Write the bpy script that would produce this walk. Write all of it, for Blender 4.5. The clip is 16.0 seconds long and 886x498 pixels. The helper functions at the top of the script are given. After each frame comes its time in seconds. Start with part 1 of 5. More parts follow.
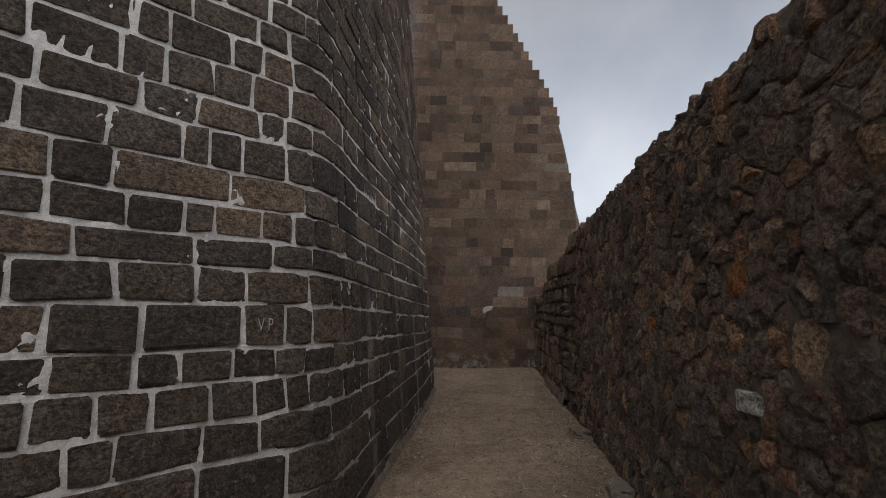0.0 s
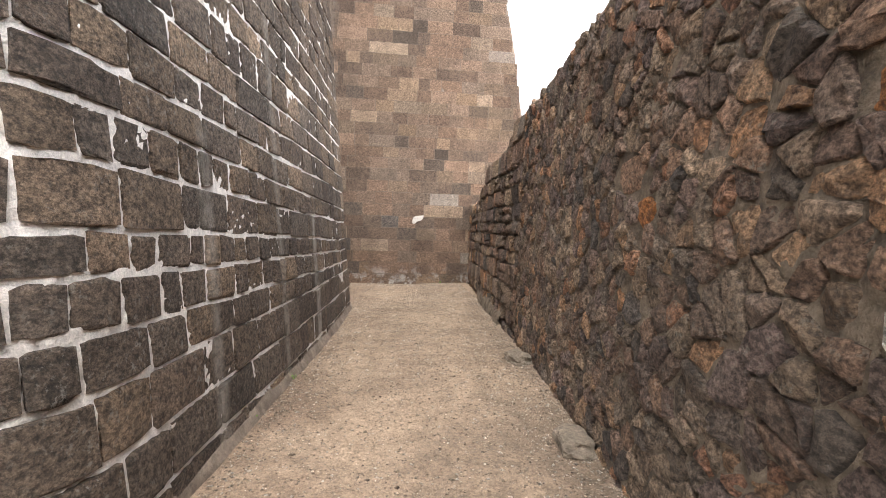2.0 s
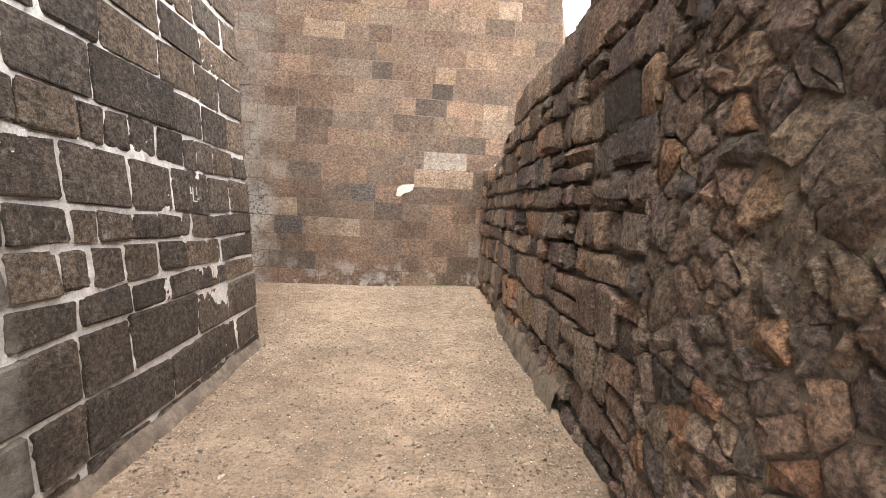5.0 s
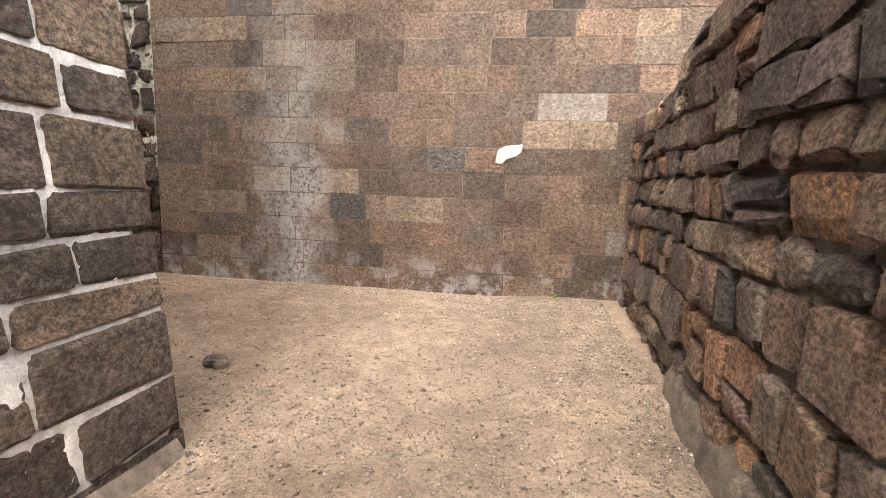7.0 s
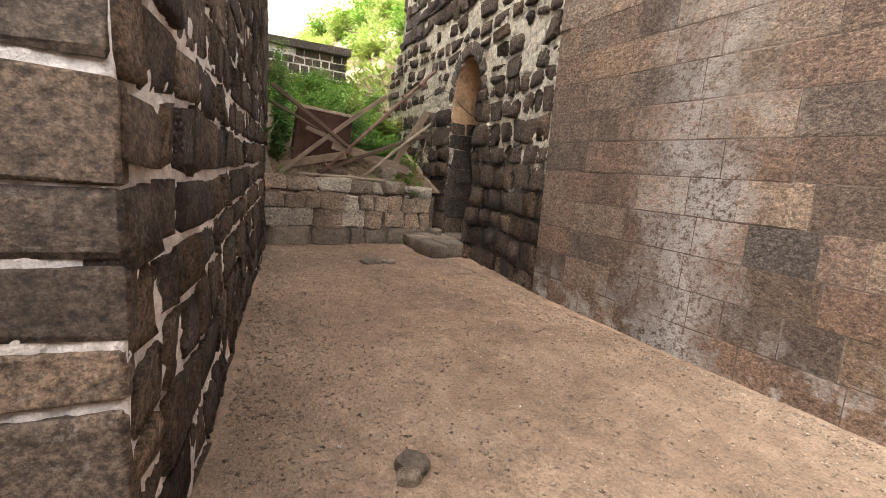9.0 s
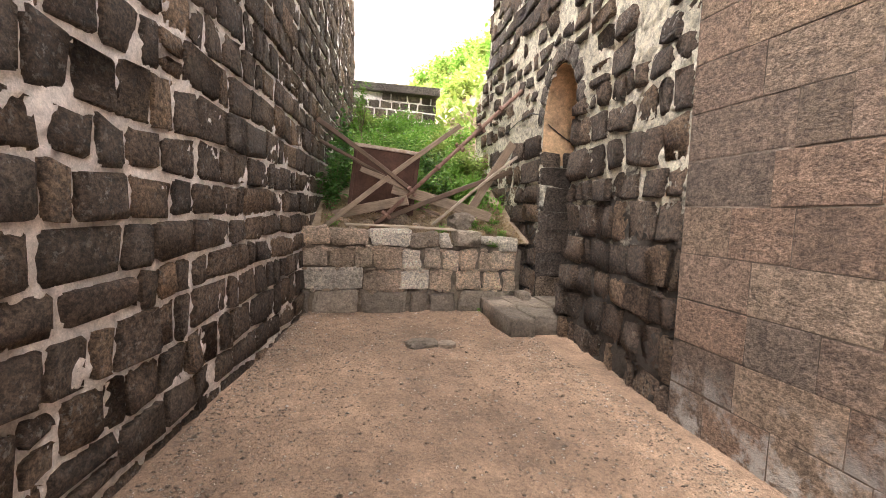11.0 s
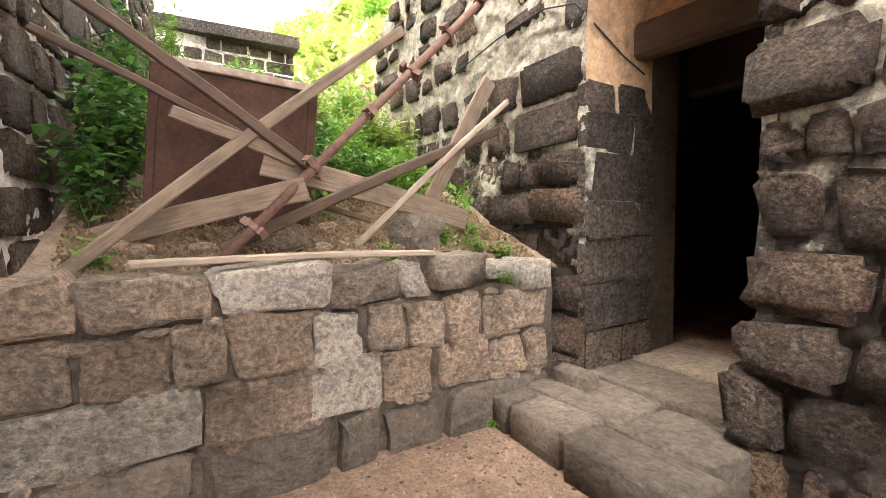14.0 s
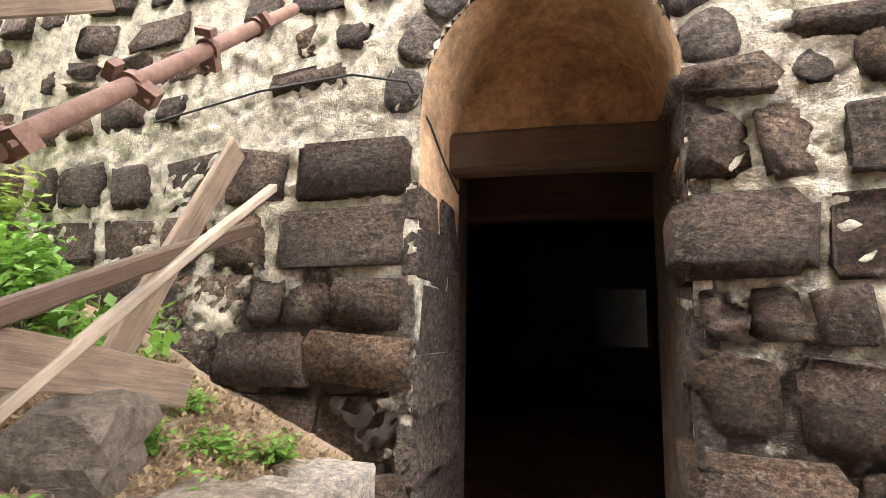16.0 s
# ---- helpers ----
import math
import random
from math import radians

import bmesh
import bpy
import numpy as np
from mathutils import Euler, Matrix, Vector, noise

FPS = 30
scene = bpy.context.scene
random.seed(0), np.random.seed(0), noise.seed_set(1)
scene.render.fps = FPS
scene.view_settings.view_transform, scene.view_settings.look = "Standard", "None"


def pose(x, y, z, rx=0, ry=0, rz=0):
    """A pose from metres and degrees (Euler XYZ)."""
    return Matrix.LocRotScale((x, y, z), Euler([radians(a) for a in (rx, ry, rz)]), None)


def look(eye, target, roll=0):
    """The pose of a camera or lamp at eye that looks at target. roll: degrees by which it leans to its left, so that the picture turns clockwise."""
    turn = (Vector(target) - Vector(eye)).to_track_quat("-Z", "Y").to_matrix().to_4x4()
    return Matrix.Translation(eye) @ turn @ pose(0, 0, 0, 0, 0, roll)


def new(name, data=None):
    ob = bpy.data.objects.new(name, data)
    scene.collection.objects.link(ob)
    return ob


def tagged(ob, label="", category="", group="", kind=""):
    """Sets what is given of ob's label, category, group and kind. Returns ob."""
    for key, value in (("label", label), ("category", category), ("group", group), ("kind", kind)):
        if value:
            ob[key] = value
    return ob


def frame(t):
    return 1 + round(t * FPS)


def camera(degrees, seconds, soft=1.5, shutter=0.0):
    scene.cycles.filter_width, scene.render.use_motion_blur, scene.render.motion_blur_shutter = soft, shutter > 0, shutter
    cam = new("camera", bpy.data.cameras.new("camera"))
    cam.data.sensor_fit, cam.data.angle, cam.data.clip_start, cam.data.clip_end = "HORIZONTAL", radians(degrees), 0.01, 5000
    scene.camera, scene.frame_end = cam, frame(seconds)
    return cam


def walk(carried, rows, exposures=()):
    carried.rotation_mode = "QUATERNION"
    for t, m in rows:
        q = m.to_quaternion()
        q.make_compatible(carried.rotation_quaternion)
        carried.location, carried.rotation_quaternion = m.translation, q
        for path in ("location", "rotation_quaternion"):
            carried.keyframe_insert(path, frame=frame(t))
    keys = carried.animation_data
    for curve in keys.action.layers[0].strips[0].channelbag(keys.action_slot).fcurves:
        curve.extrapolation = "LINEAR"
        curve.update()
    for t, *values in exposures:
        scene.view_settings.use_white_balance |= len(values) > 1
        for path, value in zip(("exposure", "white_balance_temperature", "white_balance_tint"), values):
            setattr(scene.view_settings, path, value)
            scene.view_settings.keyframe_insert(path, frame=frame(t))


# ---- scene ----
cam = camera(87.2, 16.0, soft=0.75)
SKY, SUN = 0.15, 0.5
PATH = [
    (0, (0.171, 3.857, 1.71), (0.16, 5.842, 1.956), 1.0),
    (0.5, (0.286, 4.075, 1.612), (0.351, 6.074, 1.629), 1.5),
    (1, (0.335, 4.385, 1.553), (0.499, 6.377, 1.492), 1.2),
    (1.5, (0.353, 4.852, 1.525), (0.577, 6.838, 1.451), 1.4),
    (2, (0.499, 5.479, 1.465), (0.763, 7.459, 1.373), 1.8),
    (2.5, (0.58, 6.124, 1.414), (0.87, 8.101, 1.316), 2.5),
    (3, (0.722, 6.78, 1.409), (1.02, 8.756, 1.313), 2.7),
    (3.5, (0.837, 7.45, 1.39), (1.131, 9.427, 1.3), 2.7),
    (3.7, (0.884, 7.708, 1.389), (1.172, 9.685, 1.296), 2.7),
    (5.8, (1.23, 10.377, 1.314), (1.383, 12.36, 1.103), 2.9),
    (6, (1.262, 10.627, 1.319), (1.372, 12.612, 1.099), 2.7),
    (6.5, (1.402, 11.273, 1.315), (1.325, 13.256, 1.066), 1.7),
    (7, (1.48, 11.91, 1.3), (1.194, 13.87, 1.02), 2.0),
    (7.5, (1.546, 12.48, 1.3), (0.947, 14.365, 1.003), 2.4),
    (8, (1.516, 13.016, 1.296), (0.499, 14.709, 0.981), 3.4),
    (8.5, (1.404, 13.508, 1.316), (-0.066, 14.826, 0.996), 4.2),
    (9, (1.21, 13.934, 1.326), (-0.541, 14.84, 0.996), 4.6),
    (9.5, (0.887, 14.313, 1.335), (-1.011, 14.87, 1.041), 3.1),
    (10, (0.537, 14.688, 1.354), (-1.374, 15.218, 1.097), 3.0),
    (10.2, (0.371, 14.803, 1.354), (-1.546, 15.32, 1.111), 2.9),
    (12.3, (-1.908, 15.32, 1.313), (-3.872, 15.69, 1.239), 2.1),
    (12.5, (-2.173, 15.312, 1.32), (-4.133, 15.706, 1.25), 1.7),
    (13, (-2.841, 15.256, 1.319), (-4.765, 15.792, 1.226), 1.0),
    (13.5, (-3.485, 15.286, 1.31), (-5.315, 16.081, 1.168), -0.4),
    (14, (-4.096, 15.327, 1.3), (-5.796, 16.37, 1.155), -0.9),
    (14.5, (-4.614, 15.458, 1.325), (-6.102, 16.789, 1.198), -0.7),
    (15, (-5.04, 15.602, 1.386), (-6.225, 17.212, 1.322), -0.1),
    (15.5, (-5.403, 15.693, 1.472), (-6.236, 17.51, 1.544), 0.7),
    (16, (-5.6, 15.753, 1.578), (-6.1, 17.67, 1.85), 1.2),
]
EXPOSURES = [(0.0, -0.71, 6300, 10), (0.5, -0.48, 6350, 10), (1.0, 0.4, 6450, 10), (1.5, 1.29, 6550, 10), (2.5, 1.96, 6600, 10), (3.7, 2.12, 6700, 10), (6.0, 2.26, 6800, 11), (7.5, 2.36, 6900, 12), (9.0, 2.46, 7150, 15), (10.2, 2.9, 7100, 15), (12.5, 3.35, 7150, 16), (14.0, 3.68, 7150, 16), (16.0, 3.8, 7000, 15)]
walk(cam, [(t, look(eye, target, roll)) for t, eye, target, roll in PATH], EXPOSURES)

# ---- light: a bright overcast sky ----
world = bpy.data.worlds.new("overcast_sky")
scene.world = world
world.use_nodes = True
wn, wl = world.node_tree.nodes, world.node_tree.links
wn.clear()
sky = wn.new("ShaderNodeTexSky")
sky.sky_type = "NISHITA"
sky.sun_disc = False
sky.sun_elevation, sky.sun_rotation = radians(62), radians(190)
sky.dust_density = 4.0
grey = wn.new("ShaderNodeHueSaturation")
grey.inputs["Saturation"].default_value = 0.22
clouds = wn.new("ShaderNodeTexNoise")
clouds.inputs["Scale"].default_value = 3.0
clouds.inputs["Detail"].default_value = 6.0
cramp = wn.new("ShaderNodeValToRGB")
cramp.color_ramp.elements[0].position, cramp.color_ramp.elements[0].color = 0.3, (0.80, 0.83, 0.88, 1)
cramp.color_ramp.elements[1].position, cramp.color_ramp.elements[1].color = 0.65, (1.15, 1.13, 1.10, 1)
cmul = wn.new("ShaderNodeMix")
cmul.data_type, cmul.blend_type = "RGBA", "MULTIPLY"
cmul.inputs[0].default_value = 1.0
wbg = wn.new("ShaderNodeBackground")
wbg.inputs["Strength"].default_value = SKY
wout = wn.new("ShaderNodeOutputWorld")
wl.new(sky.outputs[0], grey.inputs["Color"])
wl.new(clouds.outputs["Fac"], cramp.inputs[0])
wl.new(grey.outputs[0], cmul.inputs[6])
wl.new(cramp.outputs[0], cmul.inputs[7])
# haze: the low sky is paler than the zenith, all round
wtc, wsep, haze, hmul = wn.new("ShaderNodeTexCoord"), wn.new("ShaderNodeSeparateXYZ"), wn.new("ShaderNodeMapRange"), wn.new("ShaderNodeVectorMath")
haze.interpolation_type = "SMOOTHSTEP"
haze.inputs["From Min"].default_value, haze.inputs["From Max"].default_value = 0.25, 0.95
haze.inputs["To Min"].default_value, haze.inputs["To Max"].default_value = 2.3, 0.9
hmul.operation = "SCALE"
wl.new(wtc.outputs["Generated"], wsep.inputs[0])
wl.new(wsep.outputs["Z"], haze.inputs["Value"])
wl.new(cmul.outputs[2], hmul.inputs[0])
wl.new(haze.outputs[0], hmul.inputs["Scale"])
wl.new(hmul.outputs[0], wbg.inputs["Color"])
wl.new(wbg.outputs[0], wout.inputs["Surface"])
sun = new("sun", bpy.data.lights.new("sun", "SUN"))
sun.data.energy, sun.data.angle, sun.data.color = SUN, radians(25), (1.0, 0.95, 0.88)
sun.matrix_world = look((0, 0, 0), (0.08, 0.46, -0.88))


# ---- materials ----
def tree(name):
    m = bpy.data.materials.new(name)
    m.use_nodes = True
    t = m.node_tree
    return m, t, t.nodes["Principled BSDF"]


def noise_node(t, pos, scale, detail=5.0, rough=0.6, stretch=None):
    if stretch:
        mp = t.nodes.new("ShaderNodeMapping")
        mp.inputs["Scale"].default_value = stretch
        t.links.new(pos, mp.inputs["Vector"])
        pos = mp.outputs[0]
    n = t.nodes.new("ShaderNodeTexNoise")
    n.inputs["Scale"].default_value, n.inputs["Detail"].default_value, n.inputs["Roughness"].default_value = scale, detail, rough
    t.links.new(pos, n.inputs["Vector"])
    return n.outputs["Fac"]


def ramp(t, fac, stops, constant=False):
    r = t.nodes.new("ShaderNodeValToRGB")
    if constant:
        r.color_ramp.interpolation = "CONSTANT"
    e = r.color_ramp.elements
    for n, (p, c) in enumerate(stops):
        el = e[n] if n < 2 else e.new(p)
        el.position, el.color = p, (*c, 1) if len(c) == 3 else c
    t.links.new(fac, r.inputs[0])
    return r.outputs[0]


def mix(t, fac, a, b, mode="MIX"):
    m = t.nodes.new("ShaderNodeMix")
    m.data_type, m.blend_type = "RGBA", mode
    for k, v in ((0, fac), (6, a), (7, b)):
        if isinstance(v, (int, float)):
            m.inputs[k].default_value = v
        elif isinstance(v, tuple):
            m.inputs[k].default_value = (*v, 1)
        else:
            t.links.new(v, m.inputs[k])
    return m.outputs[2]


def maths(t, op, a, b):
    m = t.nodes.new("ShaderNodeMath")
    m.operation = op
    for k, v in ((0, a), (1, b)):
        if isinstance(v, (int, float)):
            m.inputs[k].default_value = v
        else:
            t.links.new(v, m.inputs[k])
    return m.outputs[0]


def bump(t, bsdf, height, distance, strength=1.0):
    b = t.nodes.new("ShaderNodeBump")
    b.inputs["Distance"].default_value, b.inputs["Strength"].default_value = distance, strength
    t.links.new(height, b.inputs["Height"])
    t.links.new(b.outputs[0], bsdf.inputs["Normal"])


def position(t):
    return t.nodes.new("ShaderNodeNewGeometry").outputs["Position"]


def bw(v):
    return (v, v, v)


def stone_material(name, stops, single, rough=0.9, pits=70.0, pit_depth=0.006, lichen=None, lichen_amount=0.6, stain=0.55, drips=(), pit_dark=0.55, speck=0.45, grain_shade=0.40):
    """Dressed or field stone. single: every stone is an object of its own."""
    m, t, p = tree(name)
    pos = position(t)
    rnd = t.nodes.new("ShaderNodeObjectInfo").outputs["Random"] if single else t.nodes.new("ShaderNodeNewGeometry").outputs["Random Per Island"]
    col = ramp(t, rnd, stops)
    second = maths(t, "FRACT", maths(t, "MULTIPLY", rnd, 37.7), 0.0)
    col = mix(t, 1.0, col, ramp(t, second, [(0.0, bw(0.72)), (1.0, bw(1.28))]), "MULTIPLY")
    big = noise_node(t, pos, 1.3, 4)
    col = mix(t, 1.0, col, ramp(t, big, [(0.3, bw(stain)), (0.7, bw(1.3))]), "MULTIPLY")
    mid = noise_node(t, pos, 11, 6, 0.7)
    col = mix(t, 1.0, col, ramp(t, mid, [(0.3, bw(0.72)), (0.7, bw(1.25))]), "MULTIPLY")
    tooled = noise_node(t, pos, 42, 8, 0.8, (1, 1, 1.3))
    col = mix(t, 1.0, col, ramp(t, tooled, [(0.42, bw(1 - 1.3 * grain_shade)), (0.58, bw(1 + 1.25 * grain_shade))]), "MULTIPLY")
    # low spots of the relief darkened: their occlusion is put into the colour
    chunk = noise_node(t, pos, 23, 3, 0.6, (1, 1, 1.3))
    col = mix(t, 1.0, col, ramp(t, chunk, [(0.38, bw(1 - 1.15 * grain_shade)), (0.49, bw(1.0)), (0.64, bw(1 + 0.45 * grain_shade))]), "MULTIPLY")
    fine = noise_node(t, pos, 150, 4, 0.75)
    col = mix(t, 1.0, col, ramp(t, fine, [(0.3, bw(1 - speck)), (0.7, bw(1 + speck))]), "MULTIPLY")
    if lichen:
        spots = noise_node(t, pos, 26, 8, 0.75)
        where = noise_node(t, pos, 2.1, 3)
        k = maths(t, "MULTIPLY", ramp(t, spots, [(0.55, bw(0)), (0.61, bw(1))]), ramp(t, where, [(0.40, bw(0)), (0.62, bw(lichen_amount))]))
        col = mix(t, k, col, lichen)
    v = t.nodes.new("ShaderNodeTexVoronoi")
    v.inputs["Scale"].default_value = pits
    t.links.new(pos, v.inputs["Vector"])
    pit = ramp(t, v.outputs["Distance"], [(0.0, bw(0.0)), (0.55, bw(1.0))])
    col = mix(t, 1.0, col, ramp(t, v.outputs["Distance"], [(0.05, bw(pit_dark)), (0.30, bw(1.0)), (0.6, bw(1.15))]), "MULTIPLY")
    if drips:
        sep = t.nodes.new("ShaderNodeSeparateXYZ")
        t.links.new(pos, sep.inputs[0])
        wob = maths(t, "MULTIPLY", maths(t, "SUBTRACT", noise_node(t, pos, 5, 4), 0.5), 0.12)
        for y, half, top, strong in drips:
            off = maths(t, "ABSOLUTE", maths(t, "ADD", maths(t, "ADD", sep.outputs["Y"], -y), wob), 0.0)
            k = maths(t, "MULTIPLY", ramp(t, maths(t, "DIVIDE", off, half), [(0.35, bw(strong)), (1.0, bw(0))]), ramp(t, maths(t, "SUBTRACT", top, sep.outputs["Z"]), [(0.0, bw(0)), (0.12, bw(1))]))
            col = mix(t, maths(t, "MULTIPLY", k, ramp(t, mid, [(0.35, bw(0.3)), (0.6, bw(1))])), col, (0.5, 0.45, 0.39))
    t.links.new(col, p.inputs["Base Color"])
    p.inputs["Roughness"].default_value = rough
    h = maths(t, "ADD", maths(t, "MULTIPLY", pit, 0.45), maths(t, "ADD", maths(t, "MULTIPLY", mid, 1.3), maths(t, "ADD", maths(t, "MULTIPLY", chunk, 2.6), maths(t, "MULTIPLY", fine, 0.4))))
    bump(t, p, maths(t, "ADD", h, maths(t, "MULTIPLY", tooled, 3.2)), pit_depth * 3.8)
    return m


def mortar_material(name, light, dark, lost=0.5, scale=2.2, depth=0.012, rough=0.95, dirt=0.55):
    m, t, p = tree(name)
    pos = position(t)
    a, b, c = noise_node(t, pos, scale, 6, 0.65), noise_node(t, pos, 19, 6, 0.7), noise_node(t, pos, 110, 3, 0.7)
    k = ramp(t, a, [(lost - 0.07, bw(0)), (lost + 0.07, bw(1))])
    col = mix(t, k, light, dark)
    col = mix(t, 1.0, col, ramp(t, b, [(0.28, bw(dirt)), (0.68, bw(1.2))]), "MULTIPLY")
    col = mix(t, 1.0, col, ramp(t, c, [(0.25, bw(0.75)), (0.75, bw(1.15))]), "MULTIPLY")
    t.links.new(col, p.inputs["Base Color"])
    p.inputs["Roughness"].default_value = rough
    bump(t, p, maths(t, "ADD", maths(t, "MULTIPLY", b, 1.5), c), depth)
    return m


BASALT = [(0.0, (0.088, 0.067, 0.054)), (0.3, (0.137, 0.104, 0.080)), (0.6, (0.110, 0.090, 0.075)), (0.85, (0.178, 0.133, 0.097)), (1.0, (0.23, 0.172, 0.122))]
ASHLAR = [(0.0, (0.131, 0.097, 0.073)), (0.12, (0.209, 0.138, 0.097)), (0.3, (0.255, 0.162, 0.111)), (0.45, (0.225, 0.162, 0.121)), (0.6, (0.28, 0.177, 0.119)), (0.75, (0.194, 0.143, 0.108)), (0.9, (0.302, 0.201, 0.13)), (1.0, (0.325, 0.241, 0.176))]
RUBBLE = [(0.0, (0.102, 0.085, 0.073)), (0.2, (0.27, 0.165, 0.107)), (0.4, (0.174, 0.122, 0.105)), (0.6, (0.318, 0.226, 0.15)), (0.75, (0.166, 0.128, 0.099)), (0.86, (0.36, 0.238, 0.146)), (0.95, (0.408, 0.22, 0.116)), (1.0, (0.336, 0.171, 0.104))]
LOOSE = [(0.0, (0.43, 0.32, 0.225)), (0.35, (0.66, 0.49, 0.345)), (0.7, (0.52, 0.41, 0.31)), (1.0, (0.74, 0.57, 0.41))]
WHITE = (0.60, 0.56, 0.48)
DRIPS = ((11.15, 0.13, 1.62, 0.75), (8.55, 0.10, 2.1, 0.55), (9.9, 0.09, 3.4, 0.4))
BASALT_PALE = [(p, tuple(k * v for k, v in zip((1.26, 1.17, 1.08), c))) for p, c in BASALT]
COURT = [(p, tuple(k * v for k, v in zip((1.12, 0.97, 0.83), c))) for p, c in BASALT]
court_one = stone_material("court_basalt_block", COURT, True, pits=48, pit_depth=0.014, lichen=(0.42, 0.38, 0.33), lichen_amount=0.6)
court_all = stone_material("court_basalt_masonry", COURT, False, pits=48, pit_depth=0.014, lichen=(0.42, 0.38, 0.33), lichen_amount=0.6)
lane_one = stone_material("lane_basalt_block", BASALT_PALE, True, pits=62, lichen=(0.42, 0.38, 0.33), lichen_amount=0.5, drips=DRIPS)
lane_all = stone_material("lane_basalt_masonry", BASALT_PALE, False, pits=62, lichen=(0.42, 0.38, 0.33), lichen_amount=0.5, drips=DRIPS)
basalt_one = stone_material("basalt_block", BASALT, True, pits=62, lichen=(0.42, 0.38, 0.33), lichen_amount=0.5, drips=DRIPS)
basalt_all = stone_material("basalt_masonry", BASALT, False, pits=62, lichen=(0.42, 0.38, 0.33), lichen_amount=0.5, drips=DRIPS)
rubble_one = stone_material("rubble_stone", RUBBLE, True, pits=46, pit_depth=0.007, grain_shade=0.38, speck=0.34, lichen=(0.36, 0.33, 0.27), lichen_amount=0.5)
rubble_all = stone_material("rubble_masonry", RUBBLE, False, pits=46, pit_depth=0.007, grain_shade=0.38, speck=0.34, lichen=(0.36, 0.33, 0.27), lichen_amount=0.5)
loose_one = stone_material("loose_stone", LOOSE, True, grain_shade=0.26, speck=0.2, pit_dark=0.9, pits=30, pit_depth=0.008, lichen=(0.5, 0.47, 0.4), lichen_amount=0.5)
pale_one = stone_material("pale_stone", [(0.0, (0.66, 0.58, 0.47)), (1.0, (0.78, 0.70, 0.59))], True, grain_shade=0.2, speck=0.18, pit_dark=0.9, pits=25, pit_depth=0.006, lichen=(0.2, 0.17, 0.13), lichen_amount=0.7, stain=0.8)
slab_one = stone_material("slab_stone", [(0.0, (0.175, 0.142, 0.108)), (1.0, (0.235, 0.19, 0.145))], True, grain_shade=0.15, speck=0.2, pit_dark=0.95, pits=30, pit_depth=0.002, stain=0.75)
# basalt with less green and blue, for the doorway wall
BASALT_DARK = [(p, tuple(k * v for k, v in zip((1.0, 0.87, 0.75), c))) for p, c in BASALT]
grim_one = stone_material("brown_basalt_block", BASALT_DARK, True, pits=50, pit_depth=0.012, lichen=(0.40, 0.36, 0.30), lichen_amount=0.6)
grim_all = stone_material("brown_basalt_masonry", BASALT_DARK, False, pits=50, pit_depth=0.012, lichen=(0.40, 0.36, 0.30), lichen_amount=0.6)
mortar_lane = mortar_material("lime_mortar", (0.90, 0.84, 0.78), (0.44, 0.38, 0.32), 0.66, dirt=0.68)
mortar_court = mortar_material("worn_lime_mortar", (0.90, 0.83, 0.77), (0.26, 0.21, 0.17), 0.62, dirt=0.62)
# near-black colour: puts shade into the passage ceiling, window backing and socket
mortar_dark = mortar_material("near_black_mortar", (0.075, 0.060, 0.047), (0.04, 0.033, 0.027), 0.5)
mortar_earth = mortar_material("brown_rubble_fill", (0.30, 0.235, 0.17), (0.15, 0.115, 0.085), 0.55, scale=5, depth=0.04)
# plaster colour kept low so the passage reads as unlit
mortar_passage = mortar_material("shade_dark_plaster", (0.21, 0.17, 0.13), (0.14, 0.11, 0.085), 0.5)
mortar_joint = mortar_material("tight_joint", (0.34, 0.26, 0.20), (0.19, 0.15, 0.12), 0.5)
plaster = mortar_material("ochre_plaster", (0.70, 0.46, 0.27), (0.45, 0.30, 0.18), 0.55, scale=3.5, depth=0.006)
dark_one = stone_material("blackened_stone", [(0.0, (0.10, 0.084, 0.072)), (1.0, (0.13, 0.105, 0.088))], True, stain=0.9)
white_one = stone_material("whitish_stone", [(0.0, (0.62, 0.58, 0.52)), (1.0, (0.68, 0.63, 0.56))], True, pits=40, stain=0.9)
orange_one = stone_material("orange_stone", [(0.0, (0.42, 0.17, 0.055)), (1.0, (0.36, 0.17, 0.08))], True, pits=30, stain=0.8)
pale_ashlar = stone_material("pale_ashlar_block", [(0.0, (0.25, 0.20, 0.165)), (1.0, (0.29, 0.24, 0.195))], True, grain_shade=0.25, speck=0.3, stain=0.85)
mortar_foot = mortar_material("grey_mortar_skirt", (0.28, 0.22, 0.17), (0.17, 0.13, 0.10), 0.5, scale=4)
buff_one = stone_material("buff_block", [(0.0, (0.40, 0.325, 0.25)), (1.0, (0.46, 0.38, 0.29))], True, grain_shade=0.2, speck=0.2, pit_dark=0.9, pits=30, pit_depth=0.004, stain=0.85)


